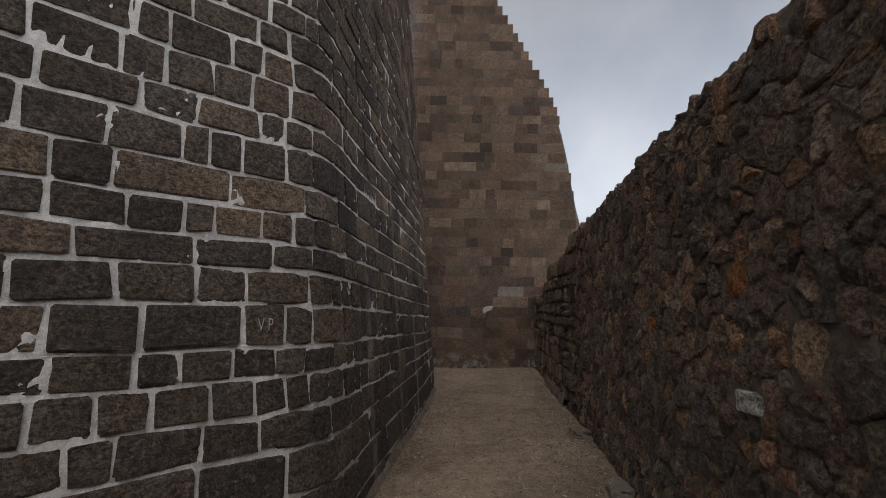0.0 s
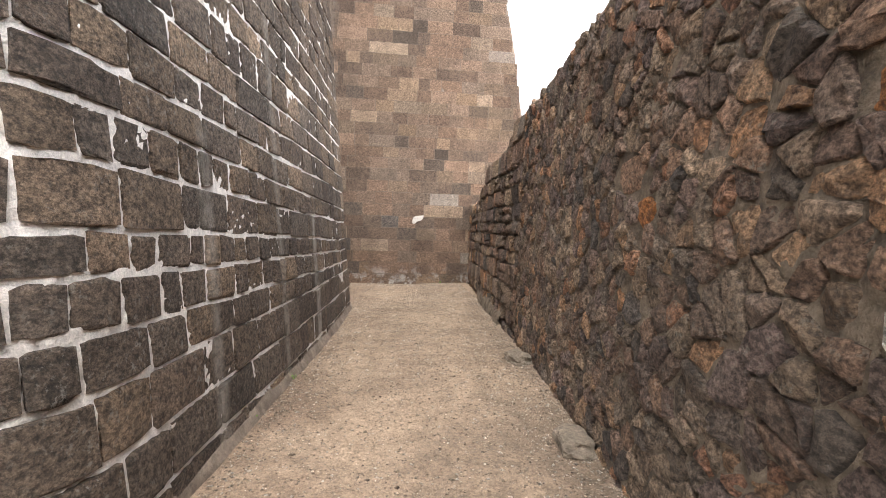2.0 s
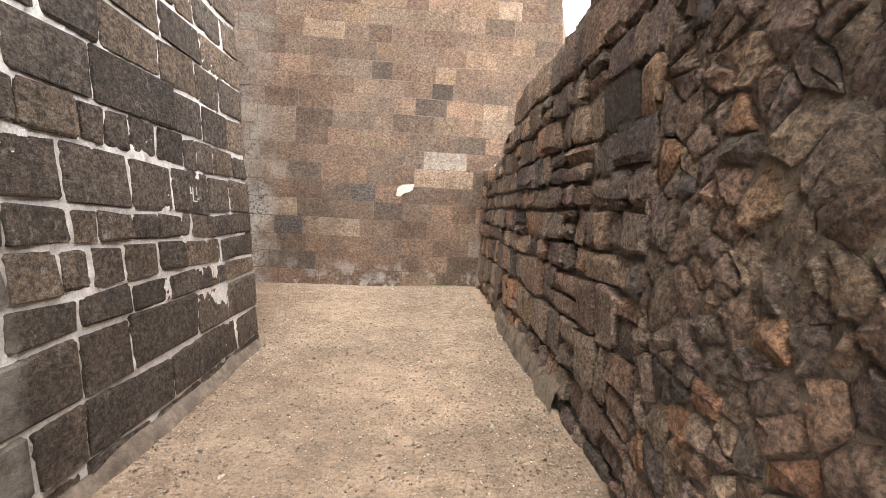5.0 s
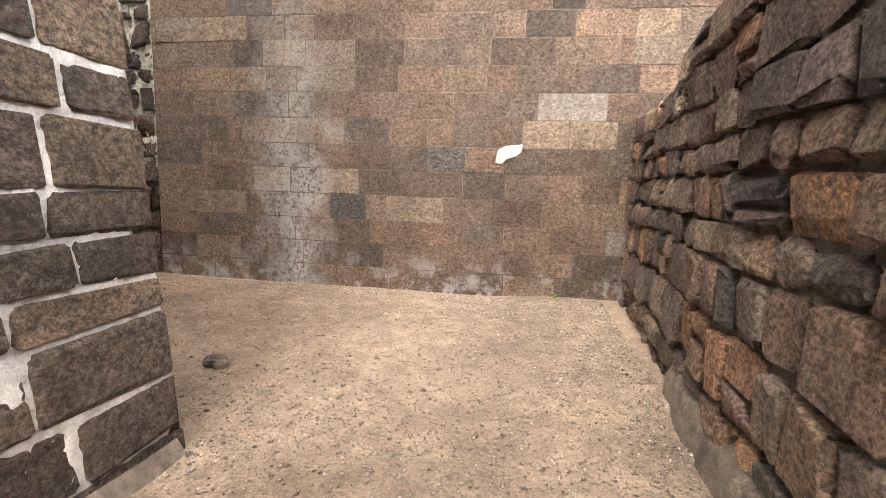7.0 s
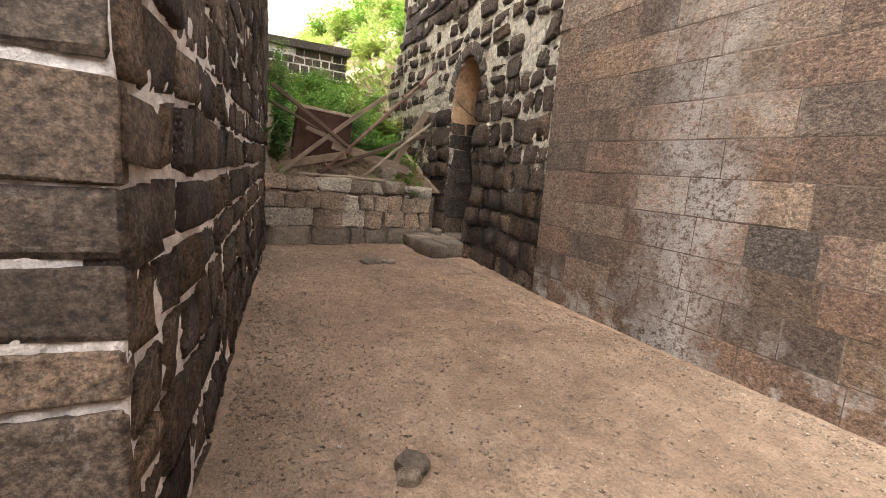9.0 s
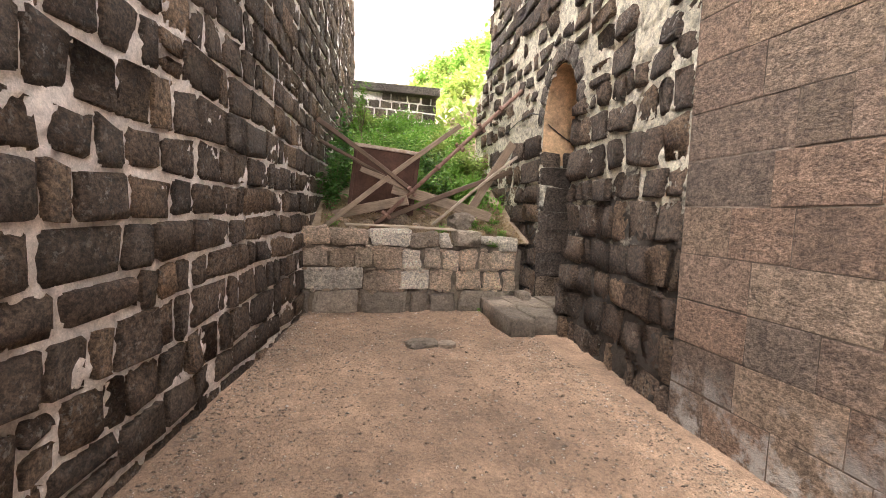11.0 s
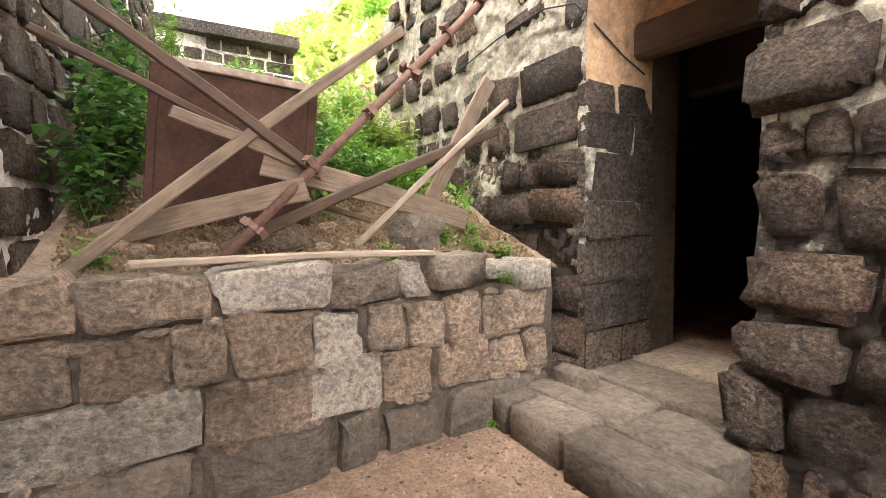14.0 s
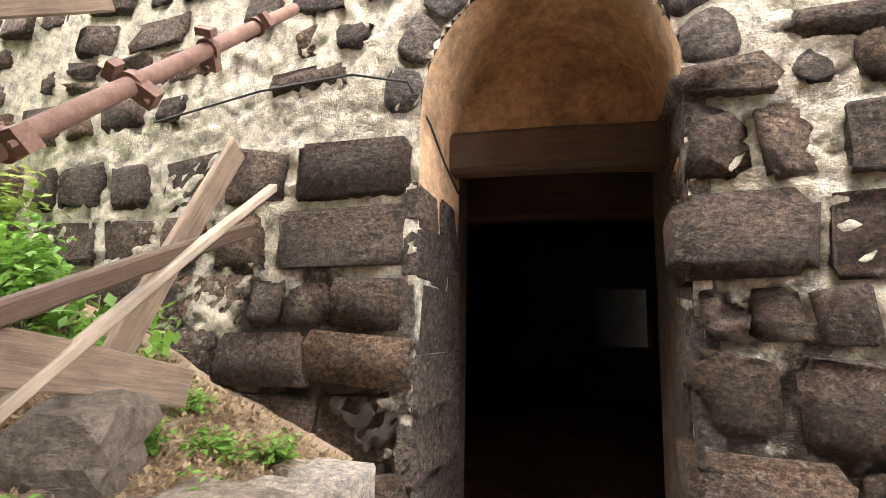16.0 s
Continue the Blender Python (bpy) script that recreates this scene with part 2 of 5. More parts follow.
def ashlar_material(name, single):
    """Brown dressed stone with white salt stains running down one stretch."""
    m = stone_material(name, ASHLAR, single, pits=70, pit_depth=0.012, stain=0.8, grain_shade=0.30, speck=0.36)
    t = m.node_tree
    p = t.nodes["Principled BSDF"]
    src = p.inputs["Base Color"].links[0].from_socket
    pos = position(t)
    sep = t.nodes.new("ShaderNodeSeparateXYZ")
    t.links.new(pos, sep.inputs[0])
    wob = noise_node(t, pos, 1.6, 4)
    off = maths(t, "ABSOLUTE", maths(t, "ADD", maths(t, "ADD", sep.outputs["X"], 1.15), maths(t, "MULTIPLY", maths(t, "SUBTRACT", wob, 0.5), 1.6)), 0.0)
    band = ramp(t, maths(t, "MULTIPLY", off, 0.8), [(0.05, bw(1)), (0.42, bw(0))])
    low = ramp(t, maths(t, "MULTIPLY", sep.outputs["Z"], 0.25), [(0.0, bw(1)), (0.75, bw(0.25))])
    spots = ramp(t, noise_node(t, pos, 24, 9, 0.8), [(0.43, bw(0)), (0.51, bw(1.0))])
    k = maths(t, "MULTIPLY", maths(t, "MULTIPLY", band, low), spots)
    base = ramp(t, maths(t, "MULTIPLY", sep.outputs["Z"], 1.0), [(0.05, bw(0.75)), (0.5, bw(0))])
    k2 = maths(t, "MULTIPLY", base, ramp(t, noise_node(t, pos, 5, 6, 0.7), [(0.5, bw(0)), (0.62, bw(1))]))
    col = mix(t, maths(t, "MAXIMUM", k, k2), src, (0.80, 0.76, 0.71))
    t.links.new(col, p.inputs["Base Color"])
    return m


def white_mortar_material(name):
    """Cream lime render between the stones, lost and grimy low on the wall."""
    m, t, p = tree(name)
    pos = position(t)
    sep = t.nodes.new("ShaderNodeSeparateXYZ")
    t.links.new(pos, sep.inputs[0])
    a, b, c = noise_node(t, pos, 1.7, 6, 0.65), noise_node(t, pos, 15, 6, 0.75), noise_node(t, pos, 100, 3, 0.7)
    worn = maths(t, "ADD", maths(t, "MULTIPLY", sep.outputs["Z"], 0.42), maths(t, "MULTIPLY", maths(t, "SUBTRACT", a, 0.5), 2.3))
    k = ramp(t, worn, [(0.50, bw(0)), (0.68, bw(1))])
    col = mix(t, k, (0.07, 0.056, 0.045), (0.80, 0.745, 0.60))
    col = mix(t, 1.0, col, ramp(t, b, [(0.34, bw(0.34)), (0.56, bw(1.1))]), "MULTIPLY")
    col = mix(t, 1.0, col, ramp(t, c, [(0.25, bw(0.65)), (0.75, bw(1.15))]), "MULTIPLY")
    t.links.new(col, p.inputs["Base Color"])
    p.inputs["Roughness"].default_value = 0.95
    bump(t, p, maths(t, "ADD", maths(t, "MULTIPLY", b, 2.0), c), 0.015)
    return m


def ground_material():
    """Sandy gravel in the lane, trodden brown earth in the court."""
    m, t, p = tree("sandy_gravel_earth")
    pos = position(t)
    sep = t.nodes.new("ShaderNodeSeparateXYZ")
    t.links.new(pos, sep.inputs[0])
    a, b, c, d = noise_node(t, pos, 0.9, 5), noise_node(t, pos, 6, 6, 0.7), noise_node(t, pos, 45, 5, 0.7), noise_node(t, pos, 190, 3, 0.7)
    east = maths(t, "ADD", maths(t, "MULTIPLY", sep.outputs["X"], 0.16), maths(t, "MULTIPLY", maths(t, "SUBTRACT", a, 0.5), 1.1))
    k = ramp(t, maths(t, "ADD", east, 0.5), [(0.1, bw(0)), (0.6, bw(1))])
    col = mix(t, k, (0.365, 0.242, 0.160), (0.345, 0.252, 0.178))
    col = mix(t, 1.0, col, ramp(t, b, [(0.3, bw(0.6)), (0.7, bw(1.28))]), "MULTIPLY")
    col = mix(t, 1.0, col, ramp(t, a, [(0.36, bw(0.68)), (0.6, bw(1.14))]), "MULTIPLY")
    col = mix(t, 1.0, col, ramp(t, c, [(0.36, bw(0.7)), (0.64, bw(1.25))]), "MULTIPLY")
    col = mix(t, 1.0, col, ramp(t, d, [(0.36, bw(0.68)), (0.64, bw(1.3))]), "MULTIPLY")
    t.links.new(col, p.inputs["Base Color"])
    p.inputs["Roughness"].default_value = 0.96
    bump(t, p, maths(t, "ADD", maths(t, "MULTIPLY", c, 1.6), maths(t, "MULTIPLY", d, 0.7)), 0.012)
    return m


def wood_material(name, light, dark, scale=1.0):
    m, t, p = tree(name)
    tc = t.nodes.new("ShaderNodeTexCoord")
    g = noise_node(t, tc.outputs["Object"], 9 * scale, 6, 0.7, (0.6, 9, 9))
    s = noise_node(t, tc.outputs["Object"], 3, 4)
    col = mix(t, ramp(t, g, [(0.3, bw(0)), (0.7, bw(1))]), dark, light)
    col = mix(t, 1.0, col, ramp(t, s, [(0.3, bw(0.6)), (0.7, bw(1.2))]), "MULTIPLY")
    t.links.new(col, p.inputs["Base Color"])
    p.inputs["Roughness"].default_value = 0.8
    bump(t, p, g, 0.004)
    return m


def plain_material(name, a, b, scale=12.0, rough=0.8, depth=0.003, metal=0.0):
    m, t, p = tree(name)
    pos = position(t)
    n, f = noise_node(t, pos, scale, 6, 0.7), noise_node(t, pos, scale * 9, 3)
    col = mix(t, ramp(t, n, [(0.35, bw(0)), (0.65, bw(1))]), a, b)
    col = mix(t, 1.0, col, ramp(t, f, [(0.3, bw(0.8)), (0.7, bw(1.15))]), "MULTIPLY")
    t.links.new(col, p.inputs["Base Color"])
    p.inputs["Roughness"].default_value, p.inputs["Metallic"].default_value = rough, metal
    bump(t, p, maths(t, "ADD", n, f), depth)
    return m


def leaf_material(name, a, b):
    m, t, p = tree(name)
    rnd = t.nodes.new("ShaderNodeNewGeometry").outputs["Random Per Island"]
    col = ramp(t, rnd, [(0.0, a), (1.0, b)])
    t.links.new(col, p.inputs["Base Color"])
    p.inputs["Roughness"].default_value = 0.55
    tr = t.nodes.new("ShaderNodeBsdfTranslucent")
    t.links.new(col, tr.inputs["Color"])
    ms = t.nodes.new("ShaderNodeMixShader")
    ms.inputs[0].default_value = 0.4
    t.links.new(p.outputs[0], ms.inputs[1])
    t.links.new(tr.outputs[0], ms.inputs[2])
    t.links.new(ms.outputs[0], t.nodes["Material Output"].inputs["Surface"])
    return m


ashlar_one, ashlar_all = ashlar_material("ashlar_block", True), ashlar_material("ashlar_masonry", False)
white_mortar = white_mortar_material("cream_lime_render")
earth = ground_material()
soil = plain_material("litter_strewn_soil", (0.23, 0.165, 0.11), (0.39, 0.295, 0.205), 9, 0.97, 0.02)
wood_grey = wood_material("weathered_grey_timber", (0.34, 0.25, 0.175), (0.16, 0.113, 0.078))
wood_pale = wood_material("pale_sawn_timber", (0.50, 0.41, 0.31), (0.33, 0.255, 0.185))
wood_brown = wood_material("brown_timber", (0.15, 0.095, 0.062), (0.075, 0.048, 0.032))
rust = plain_material("rusty_pipe", (0.16, 0.085, 0.06), (0.25, 0.15, 0.115), 18, 0.75, 0.002, 0.2)
brown_sheet = plain_material("brown_rusted_sheet", (0.045, 0.018, 0.011), (0.085, 0.040, 0.026), 5, 0.92, 0.003)
rim_paint = plain_material("flaking_pale_paint", (0.46, 0.38, 0.30), (0.28, 0.19, 0.135), 12, 0.8)
white_paint = plain_material("white_paint", (0.50, 0.47, 0.42), (0.36, 0.31, 0.27), 20, 0.7)
leaf_a = leaf_material("bright_green_leaf", (0.10, 0.24, 0.03), (0.22, 0.40, 0.07))
leaf_b = leaf_material("deep_green_leaf", (0.045, 0.13, 0.028), (0.11, 0.25, 0.05))
leaf_y = leaf_material("pale_green_leaf", (0.20, 0.32, 0.06), (0.36, 0.44, 0.12))
straw = leaf_material("dry_straw", (0.22, 0.15, 0.085), (0.45, 0.34, 0.2))
stem_mat = plain_material("stem", (0.10, 0.085, 0.04), (0.16, 0.12, 0.06), 20)
pebble_mat = stone_material("pebble", [(0.0, (0.20, 0.15, 0.11)), (0.6, (0.34, 0.27, 0.20)), (1.0, (0.55, 0.49, 0.42))], False, pits=60, pit_depth=0.003, stain=0.8)
cable_mat = plain_material("black_cable", (0.015, 0.015, 0.015), (0.03, 0.03, 0.03), 20, 0.6)


# ---- building helpers ----
def mesh_object(name, verts, faces, material, parent=None, smooth=True, label=""):
    me = bpy.data.meshes.new(name)
    me.from_pydata(verts, [], faces)
    me.materials.append(material)
    if smooth:
        me.polygons.foreach_set("use_smooth", [True] * len(me.polygons))
    ob = new(name, me)
    ob.parent = parent
    if label:
        ob["label"] = label
    return ob


def part(name, bm, material, parent, label=""):
    me = bpy.data.meshes.new(name)
    bm.to_mesh(me)
    bm.free()
    me.materials.append(material)
    ob = new(name, me)
    ob.parent = parent
    if label:
        ob["label"] = label
    return ob


class Face:
    """A wall's face: a path in plan, seen from its right-hand side, with an inward lean."""

    def __init__(self, pts, batter=0.0, soft=0.12, lean_in=0.0, lean_out=0.0):
        self.lean_in, self.lean_out = lean_in, lean_out
        p = np.array(pts, float)
        d = np.r_[0, np.cumsum(np.hypot(*np.diff(p, axis=0).T))]
        self.length = float(d[-1])
        n = max(int(self.length / 0.05), 2)
        s = np.linspace(0, self.length, n + 1)
        q = np.stack([np.interp(s, d, p[:, 0]), np.interp(s, d, p[:, 1])], 1)
        k = max(int(soft / 0.05), 1)
        pad = np.concatenate([q[:1] + (q[:1] - q[1:2]) * np.arange(k, 0, -1)[:, None], q, q[-1:] + (q[-1:] - q[-2:-1]) * np.arange(1, k + 1)[:, None]])
        w = np.ones(2 * k + 1) / (2 * k + 1)
        self.q = np.stack([np.convolve(pad[:, a], w, "valid") for a in (0, 1)], 1)
        t = np.gradient(self.q, axis=0)
        t /= np.hypot(*t.T)[:, None]
        self.nrm = np.stack([t[:, 1], -t[:, 0]], 1)
        self.s, self.batter = s, batter

    def at(self, s, z, d=0.0):
        s, z, d = np.broadcast_arrays(np.asarray(s, float), z, d)
        s = s + z * (self.lean_in * (1 - s / self.length) - self.lean_out * s / self.length)
        x, y = np.interp(s, self.s, self.q[:, 0]), np.interp(s, self.s, self.q[:, 1])
        nx, ny = np.interp(s, self.s, self.nrm[:, 0]), np.interp(s, self.s, self.nrm[:, 1])
        o = d - self.batter * z
        over = np.where(s > self.length, s - self.length, np.where(s < 0, s, 0))
        x, y = x - ny * over, y + nx * over
        return np.stack([x + nx * o, y + ny * o, z + 0 * s], -1)


def sheet(face, s0, s1, z0, ztop, d, step, thick, rough, name, material, label, keep=None, back_from=None, hollows=()):
    """The solid core of a wall: its mortar face, top and back."""
    ns = max(int((s1 - s0) / step), 2)
    ss = np.linspace(s0, s1, ns + 1)
    tops = np.array([ztop(v) for v in ss])
    low = min(3.3, tops.max() - z0)
    part_up = np.r_[np.linspace(0, low, max(int(low / step), 2) + 1), np.linspace(low, tops.max() - z0, max(int((tops.max() - z0 - low) / (3 * step)), 1) + 1)[1:]] if tops.max() - z0 > 4.5 else np.linspace(0, tops.max() - z0, max(int((tops.max() - z0) / step), 2) + 1)
    part_up = part_up / part_up[-1]
    nz = len(part_up) - 1
    verts, faces = [], []
    for i, sv in enumerate(ss):
        zs = z0 + (tops[i] - z0) * part_up
        dv = d(sv) if callable(d) else d
        dd = np.array([dv + 0.25 * rough * noise.noise((sv * 6.0, zv * 6.0, 1.7)) + 0.7 * rough * noise.noise((sv * 19, zv * 19, 3.3)) + 0.6 * rough * noise.noise((sv * 43, zv * 43, 6.1)) for zv in zs])
        for hs, hz, rad, deep in hollows:
            dd -= deep * np.clip(1.6 - 1.6 * np.hypot(sv - hs, zs - hz) / rad, 0, 1)
        verts += face.at(sv, zs, dd).tolist()
    m = nz + 1
    for i in range(ns):
        for j in range(nz):
            if keep and not keep(0.5 * (ss[i] + ss[i + 1]), z0 + 0.5 * (part_up[j] + part_up[j + 1]) * (tops[i] - z0)):
                continue
            faces.append((i * m + j, (i + 1) * m + j, (i + 1) * m + j + 1, i * m + j + 1))
    b = len(verts)
    for i, sv in enumerate(ss):
        zb = np.array([back_from(sv) if back_from else z0, tops[i]])
        verts += face.at(sv, zb, -thick + face.batter * zb).tolist()
    for i in range(ns):
        top0, top1 = i * m + nz, (i + 1) * m + nz
        faces.append((top0, top1, b + 2 * i + 3, b + 2 * i + 1))
        faces.append((b + 2 * i, b + 2 * i + 1, b + 2 * i + 3, b + 2 * i + 2))
    for i, k in ((0, 0), (ns, 2 * ns)):
        ring = [i * m + j for j in range(m)] + [b + k + 1, b + k]
        faces.append(tuple(ring if i == 0 else ring[::-1]))
    return tagged(mesh_object(name, verts, faces, material), label, kind="structure")


GRID = np.array([(i, j) for j in range(4) for i in range(4)])
RING = [0, 1, 2, 3, 7, 11, 15, 14, 13, 12, 8, 4]
CORES = [(a, a + 1, a + 5, a + 4) for a in (0, 1, 2, 4, 5, 6, 8, 9, 10)]
SIDES = [(RING[n], 16 + n, 16 + (n + 1) % 12, RING[(n + 1) % 12]) for n in range(12)]
STONE_FACES = CORES + SIDES


def stone_points(face, quad, proud, bevel, rough, rng, deep=0.07, soft=0.35):
    """One stone: a bulging front with rounded arrises, and sides that run into the wall."""
    q = np.array(quad, float)
    w, h = max(abs(q[1, 0] - q[0, 0]), 0.02), max(abs(q[3, 1] - q[0, 1]), 0.02)
    eu, ev = min(bevel / w, 0.3), min(bevel / h, 0.3)
    n0, n1 = (np.array([np.interp(s, face.s, face.nrm[:, a]) for a in (0, 1)]) for s in (q[0, 0], q[1, 0]))
    if n0 @ n1 < 0.996:
        eu, proud = 0.3, proud + 0.008
    u, v = np.array([0, eu, 1 - eu, 1])[GRID[:, 0]], np.array([0, ev, 1 - ev, 1])[GRID[:, 1]]
    corner = ((GRID[:, 0] % 3) == 0) & ((GRID[:, 1] % 3) == 0)
    edge = (((GRID[:, 0] % 3) == 0) | ((GRID[:, 1] % 3) == 0)) & ~corner
    u, v = np.where(corner, u + (0.5 - u) * 2 * eu * soft, u), np.where(corner, v + (0.5 - v) * 2 * ev * soft, v)
    st = (q[0] * ((1 - u) * (1 - v))[:, None] + q[1] * (u * (1 - v))[:, None] + q[2] * (u * v)[:, None] + q[3] * ((1 - u) * v)[:, None])
    jit = rng.normal(0, 1, (16, 3))
    st = st + jit[:, :2] * rough * np.where(corner | edge, 0.55, 1.0)[:, None]
    tilt = rng.normal(0, 1, 2) * rough * 1.1
    dep = proud + (u - 0.5) * tilt[0] + (v - 0.5) * tilt[1] + jit[:, 2] * rough * 0.6 - np.where(corner, bevel * 0.85, np.where(edge, bevel * 0.5, 0.0))
    front = face.at(st[:, 0], st[:, 1], dep)
    back = face.at(st[RING, 0], st[RING, 1], -deep)
    return np.concatenate([front, back])


def courses(rng, z0, z1, low, high):
    out = [z0]
    while out[-1] < z1:
        out.append(out[-1] + rng.uniform(low, high))
    return out


def lay(face, s0, s1, z0, z1, low, high, short, long, joint, rng, wave=0.0, slant=0.0, split=0.0, keep=None, rows=None, tail=0.0, bend=None, sizes=None):
    """Courses of stones as quads in (along, up)."""
    zs = rows or courses(rng, z0, z1, low, high)
    quads = []

    def line(k, s):
        return zs[k] + (bend(k, s) if bend else 0.0) + wave * noise.noise((s * 1.1, k * 7.3, face.length)) + 0.5 * wave * noise.noise((s * 3.7, k * 3.1, 9.0))

    for k in range(len(zs) - 1):
        hgt = zs[k + 1] - zs[k]
        s = s0
        while s < s1 - 1e-6:
            a, b = sizes[k] if sizes and k < len(sizes) else (short, long)
            wid = rng.uniform(a, b) * (0.75 + 0.5 * rng.random())
            e = s1 if s1 - s - wid < max(short * 0.7, tail) else s + wid
            sl0, sl1 = (0 if s == s0 else slant * (noise.noise((s * 9, k, 1)))), (0 if e == s1 else slant * (noise.noise((e * 9, k, 1))))
            a, b = s - sl0, e - sl1
            c, d = e + sl1, s + sl0
            g = joint / 2
            cells = [(a, b, c, d, 0.0, 1.0)]
            if rng.random() < split and hgt > low * 1.05:
                f = rng.uniform(0.38, 0.62)
                cells = [(a, b, b + (c - b) * f, a + (d - a) * f, 0.0, f), (a + (d - a) * f, b + (c - b) * f, c, d, f, 1.0)]
            for a, b, c, d, f0, f1 in cells:
                def zz(sv, f):
                    lo, hi = line(k, sv), line(k + 1, sv)
                    return lo + (hi - lo) * f
                jj = rng.normal(0, joint * 0.22, 8)
                quad = [(a + g + jj[0], zz(a, f0) + g + jj[1]), (b - g + jj[2], zz(b, f0) + g + jj[3]), (c - g + jj[4], zz(c, f1) - g + jj[5]), (d + g + jj[6], zz(d, f1) - g + jj[7])]
                mid = (0.25 * (a + b + c + d), 0.5 * (quad[0][1] + quad[2][1]))
                if keep is None or keep(*mid):
                    quads.append(quad)
            s = e
    return quads


def build_stones(face, quads, wall, single, joined, rng, proud, bevel, rough, near, rest_label, marks=(), smooth=False, soft=0.35):
    """Stones near the walk as parts of their own, the rest in one part."""
    verts, faces, count = [], [], 0
    mids = np.array([np.mean(q, axis=0) for q in quads])
    chosen = {int(np.argmin(np.hypot(*(mids - (a, b)).T))): mat for a, b, mat in marks}
    for n, quad in enumerate(quads):
        mid = np.mean(quad, axis=0)
        p = stone_points(face, quad, proud[0] + rng.random() * (proud[1] - proud[0]), bevel * rng.uniform(0.7, 1.4), rough, rng, 0.07, soft)
        mat = chosen.get(n)
        if (count < 300 and near(*mid)) or mat:
            c = p.mean(0)
            ob = mesh_object("stone", (p - c).tolist(), STONE_FACES, mat or single, wall, smooth)
            ob.location = c
            count += 1
        else:
            b = len(verts)
            verts += p.tolist()
            faces += [tuple(b + n for n in f) for f in STONE_FACES]
    if verts:
        tagged(mesh_object("stonework", verts, faces, joined, wall, smooth, rest_label), kind="stuff")


def cells(rng, s0, s1, z0, z1, ds, dz, jitter=0.42, lost=0.14):
    """Irregular polygons that fill a stretch of wall: each spot's own cell, clipped by its neighbours."""
    pts = []
    rows = int((z1 - z0) / dz) + 1
    for j in range(-1, rows + 1):
        for i in range(-1, int((s1 - s0) / ds) + 2):
            if rng.random() < lost:
                continue
            pts.append((s0 + (i + 0.5 * (j % 2) + rng.uniform(-jitter, jitter)) * ds, z0 + (j + rng.uniform(-jitter, jitter)) * dz))
    pts = np.array(pts)
    out = []
    for n, p in enumerate(pts):
        d = np.hypot(*(pts - p).T)
        poly = [p + np.array(c) * (ds, dz) for c in ((-1.6, -1.6), (1.6, -1.6), (1.6, 1.6), (-1.6, 1.6))]
        for k in np.argsort(d)[1:18]:
            mid, nrm = 0.5 * (p + pts[k]), pts[k] - p
            side = [float((v - mid) @ nrm) for v in poly]
            cut = []
            for a in range(len(poly)):
                b = (a + 1) % len(poly)
                if side[a] <= 0:
                    cut.append(poly[a])
                if (side[a] < 0) != (side[b] < 0) and side[a] != side[b]:
                    cut.append(poly[a] + (poly[b] - poly[a]) * (side[a] / (side[a] - side[b])))
            poly = cut
            if len(poly) < 3:
                break
        if len(poly) >= 3:
            poly = np.array(poly)
            poly[:, 0] = poly[:, 0].clip(s0, s1)
            out.append(poly)
    return out


def poly_points(face, poly, gap, bevel, proud, rough, rng, deep=0.08):
    """A field stone: an uneven faceted front and sides that run into the wall."""
    c = poly.mean(0)
    r = np.hypot(*(poly - c).T).mean()
    keep = [0]
    for k in range(1, len(poly)):
        if np.hypot(*(poly[k] - poly[keep[-1]])) > 0.25 * r:
            keep.append(k)
    poly = poly[keep]
    if len(poly) > 2:
        after = np.roll(poly, -1, axis=0)
        poly = np.stack([0.86 * poly + 0.14 * after, 0.14 * poly + 0.86 * after], 1).reshape(-1, 2)
    n = len(poly)
    if n < 3 or r < 0.03:
        return None
    out = c + (poly - c) * max(0.3, 1 - gap / r) + rng.normal(0, rough * 0.5, (n, 2))
    inn = c + (out - c) * max(0.35, 1 - bevel / r)
    tilt = rng.normal(0, 1, 2) * 0.07
    d_in = proud + (inn - c) @ tilt + rng.normal(0, rough * 0.5, n)
    v = np.concatenate([face.at(out[:, 0], out[:, 1], proud - bevel * 0.7 + (out - c) @ tilt), face.at(inn[:, 0], inn[:, 1], d_in), face.at(c[0], c[1], proud + abs(rng.normal(0, rough)))[None], face.at(out[:, 0], out[:, 1], -deep)])
    f = []
    for k in range(n):
        q = (k + 1) % n
        f += [(k, q, n + q, n + k), (n + k, n + q, 2 * n), (2 * n + 1 + k, 2 * n + 1 + q, q, k)]
    return v, f


def build_polys(face, polys, wall, single, joined, rng, gap, bevel, proud, rough, near, rest_label, marks=(), limit=300, smooth=False):
    verts, faces, count = [], [], 0
    mids = np.array([q.mean(0) for q in polys])
    chosen = {int(np.argmin(np.hypot(*(mids - (a, b)).T))): mat for a, b, mat in marks}
    for n, poly in enumerate(polys):
        made = poly_points(face, poly, gap, bevel, rng.uniform(*proud), rough, rng)
        if made is None:
            continue
        p, f = made
        if (count < limit and near(*mids[n])) or n in chosen:
            c = p.mean(0)
            mesh_object("stone", (p - c).tolist(), f, chosen.get(n, single), wall, smooth).location = c
            count += 1
        else:
            b = len(verts)
            verts += p.tolist()
            faces += [tuple(b + k for k in q) for q in f]
    if verts:
        tagged(mesh_object("stonework", verts, faces, joined, wall, smooth, rest_label), kind="stuff")


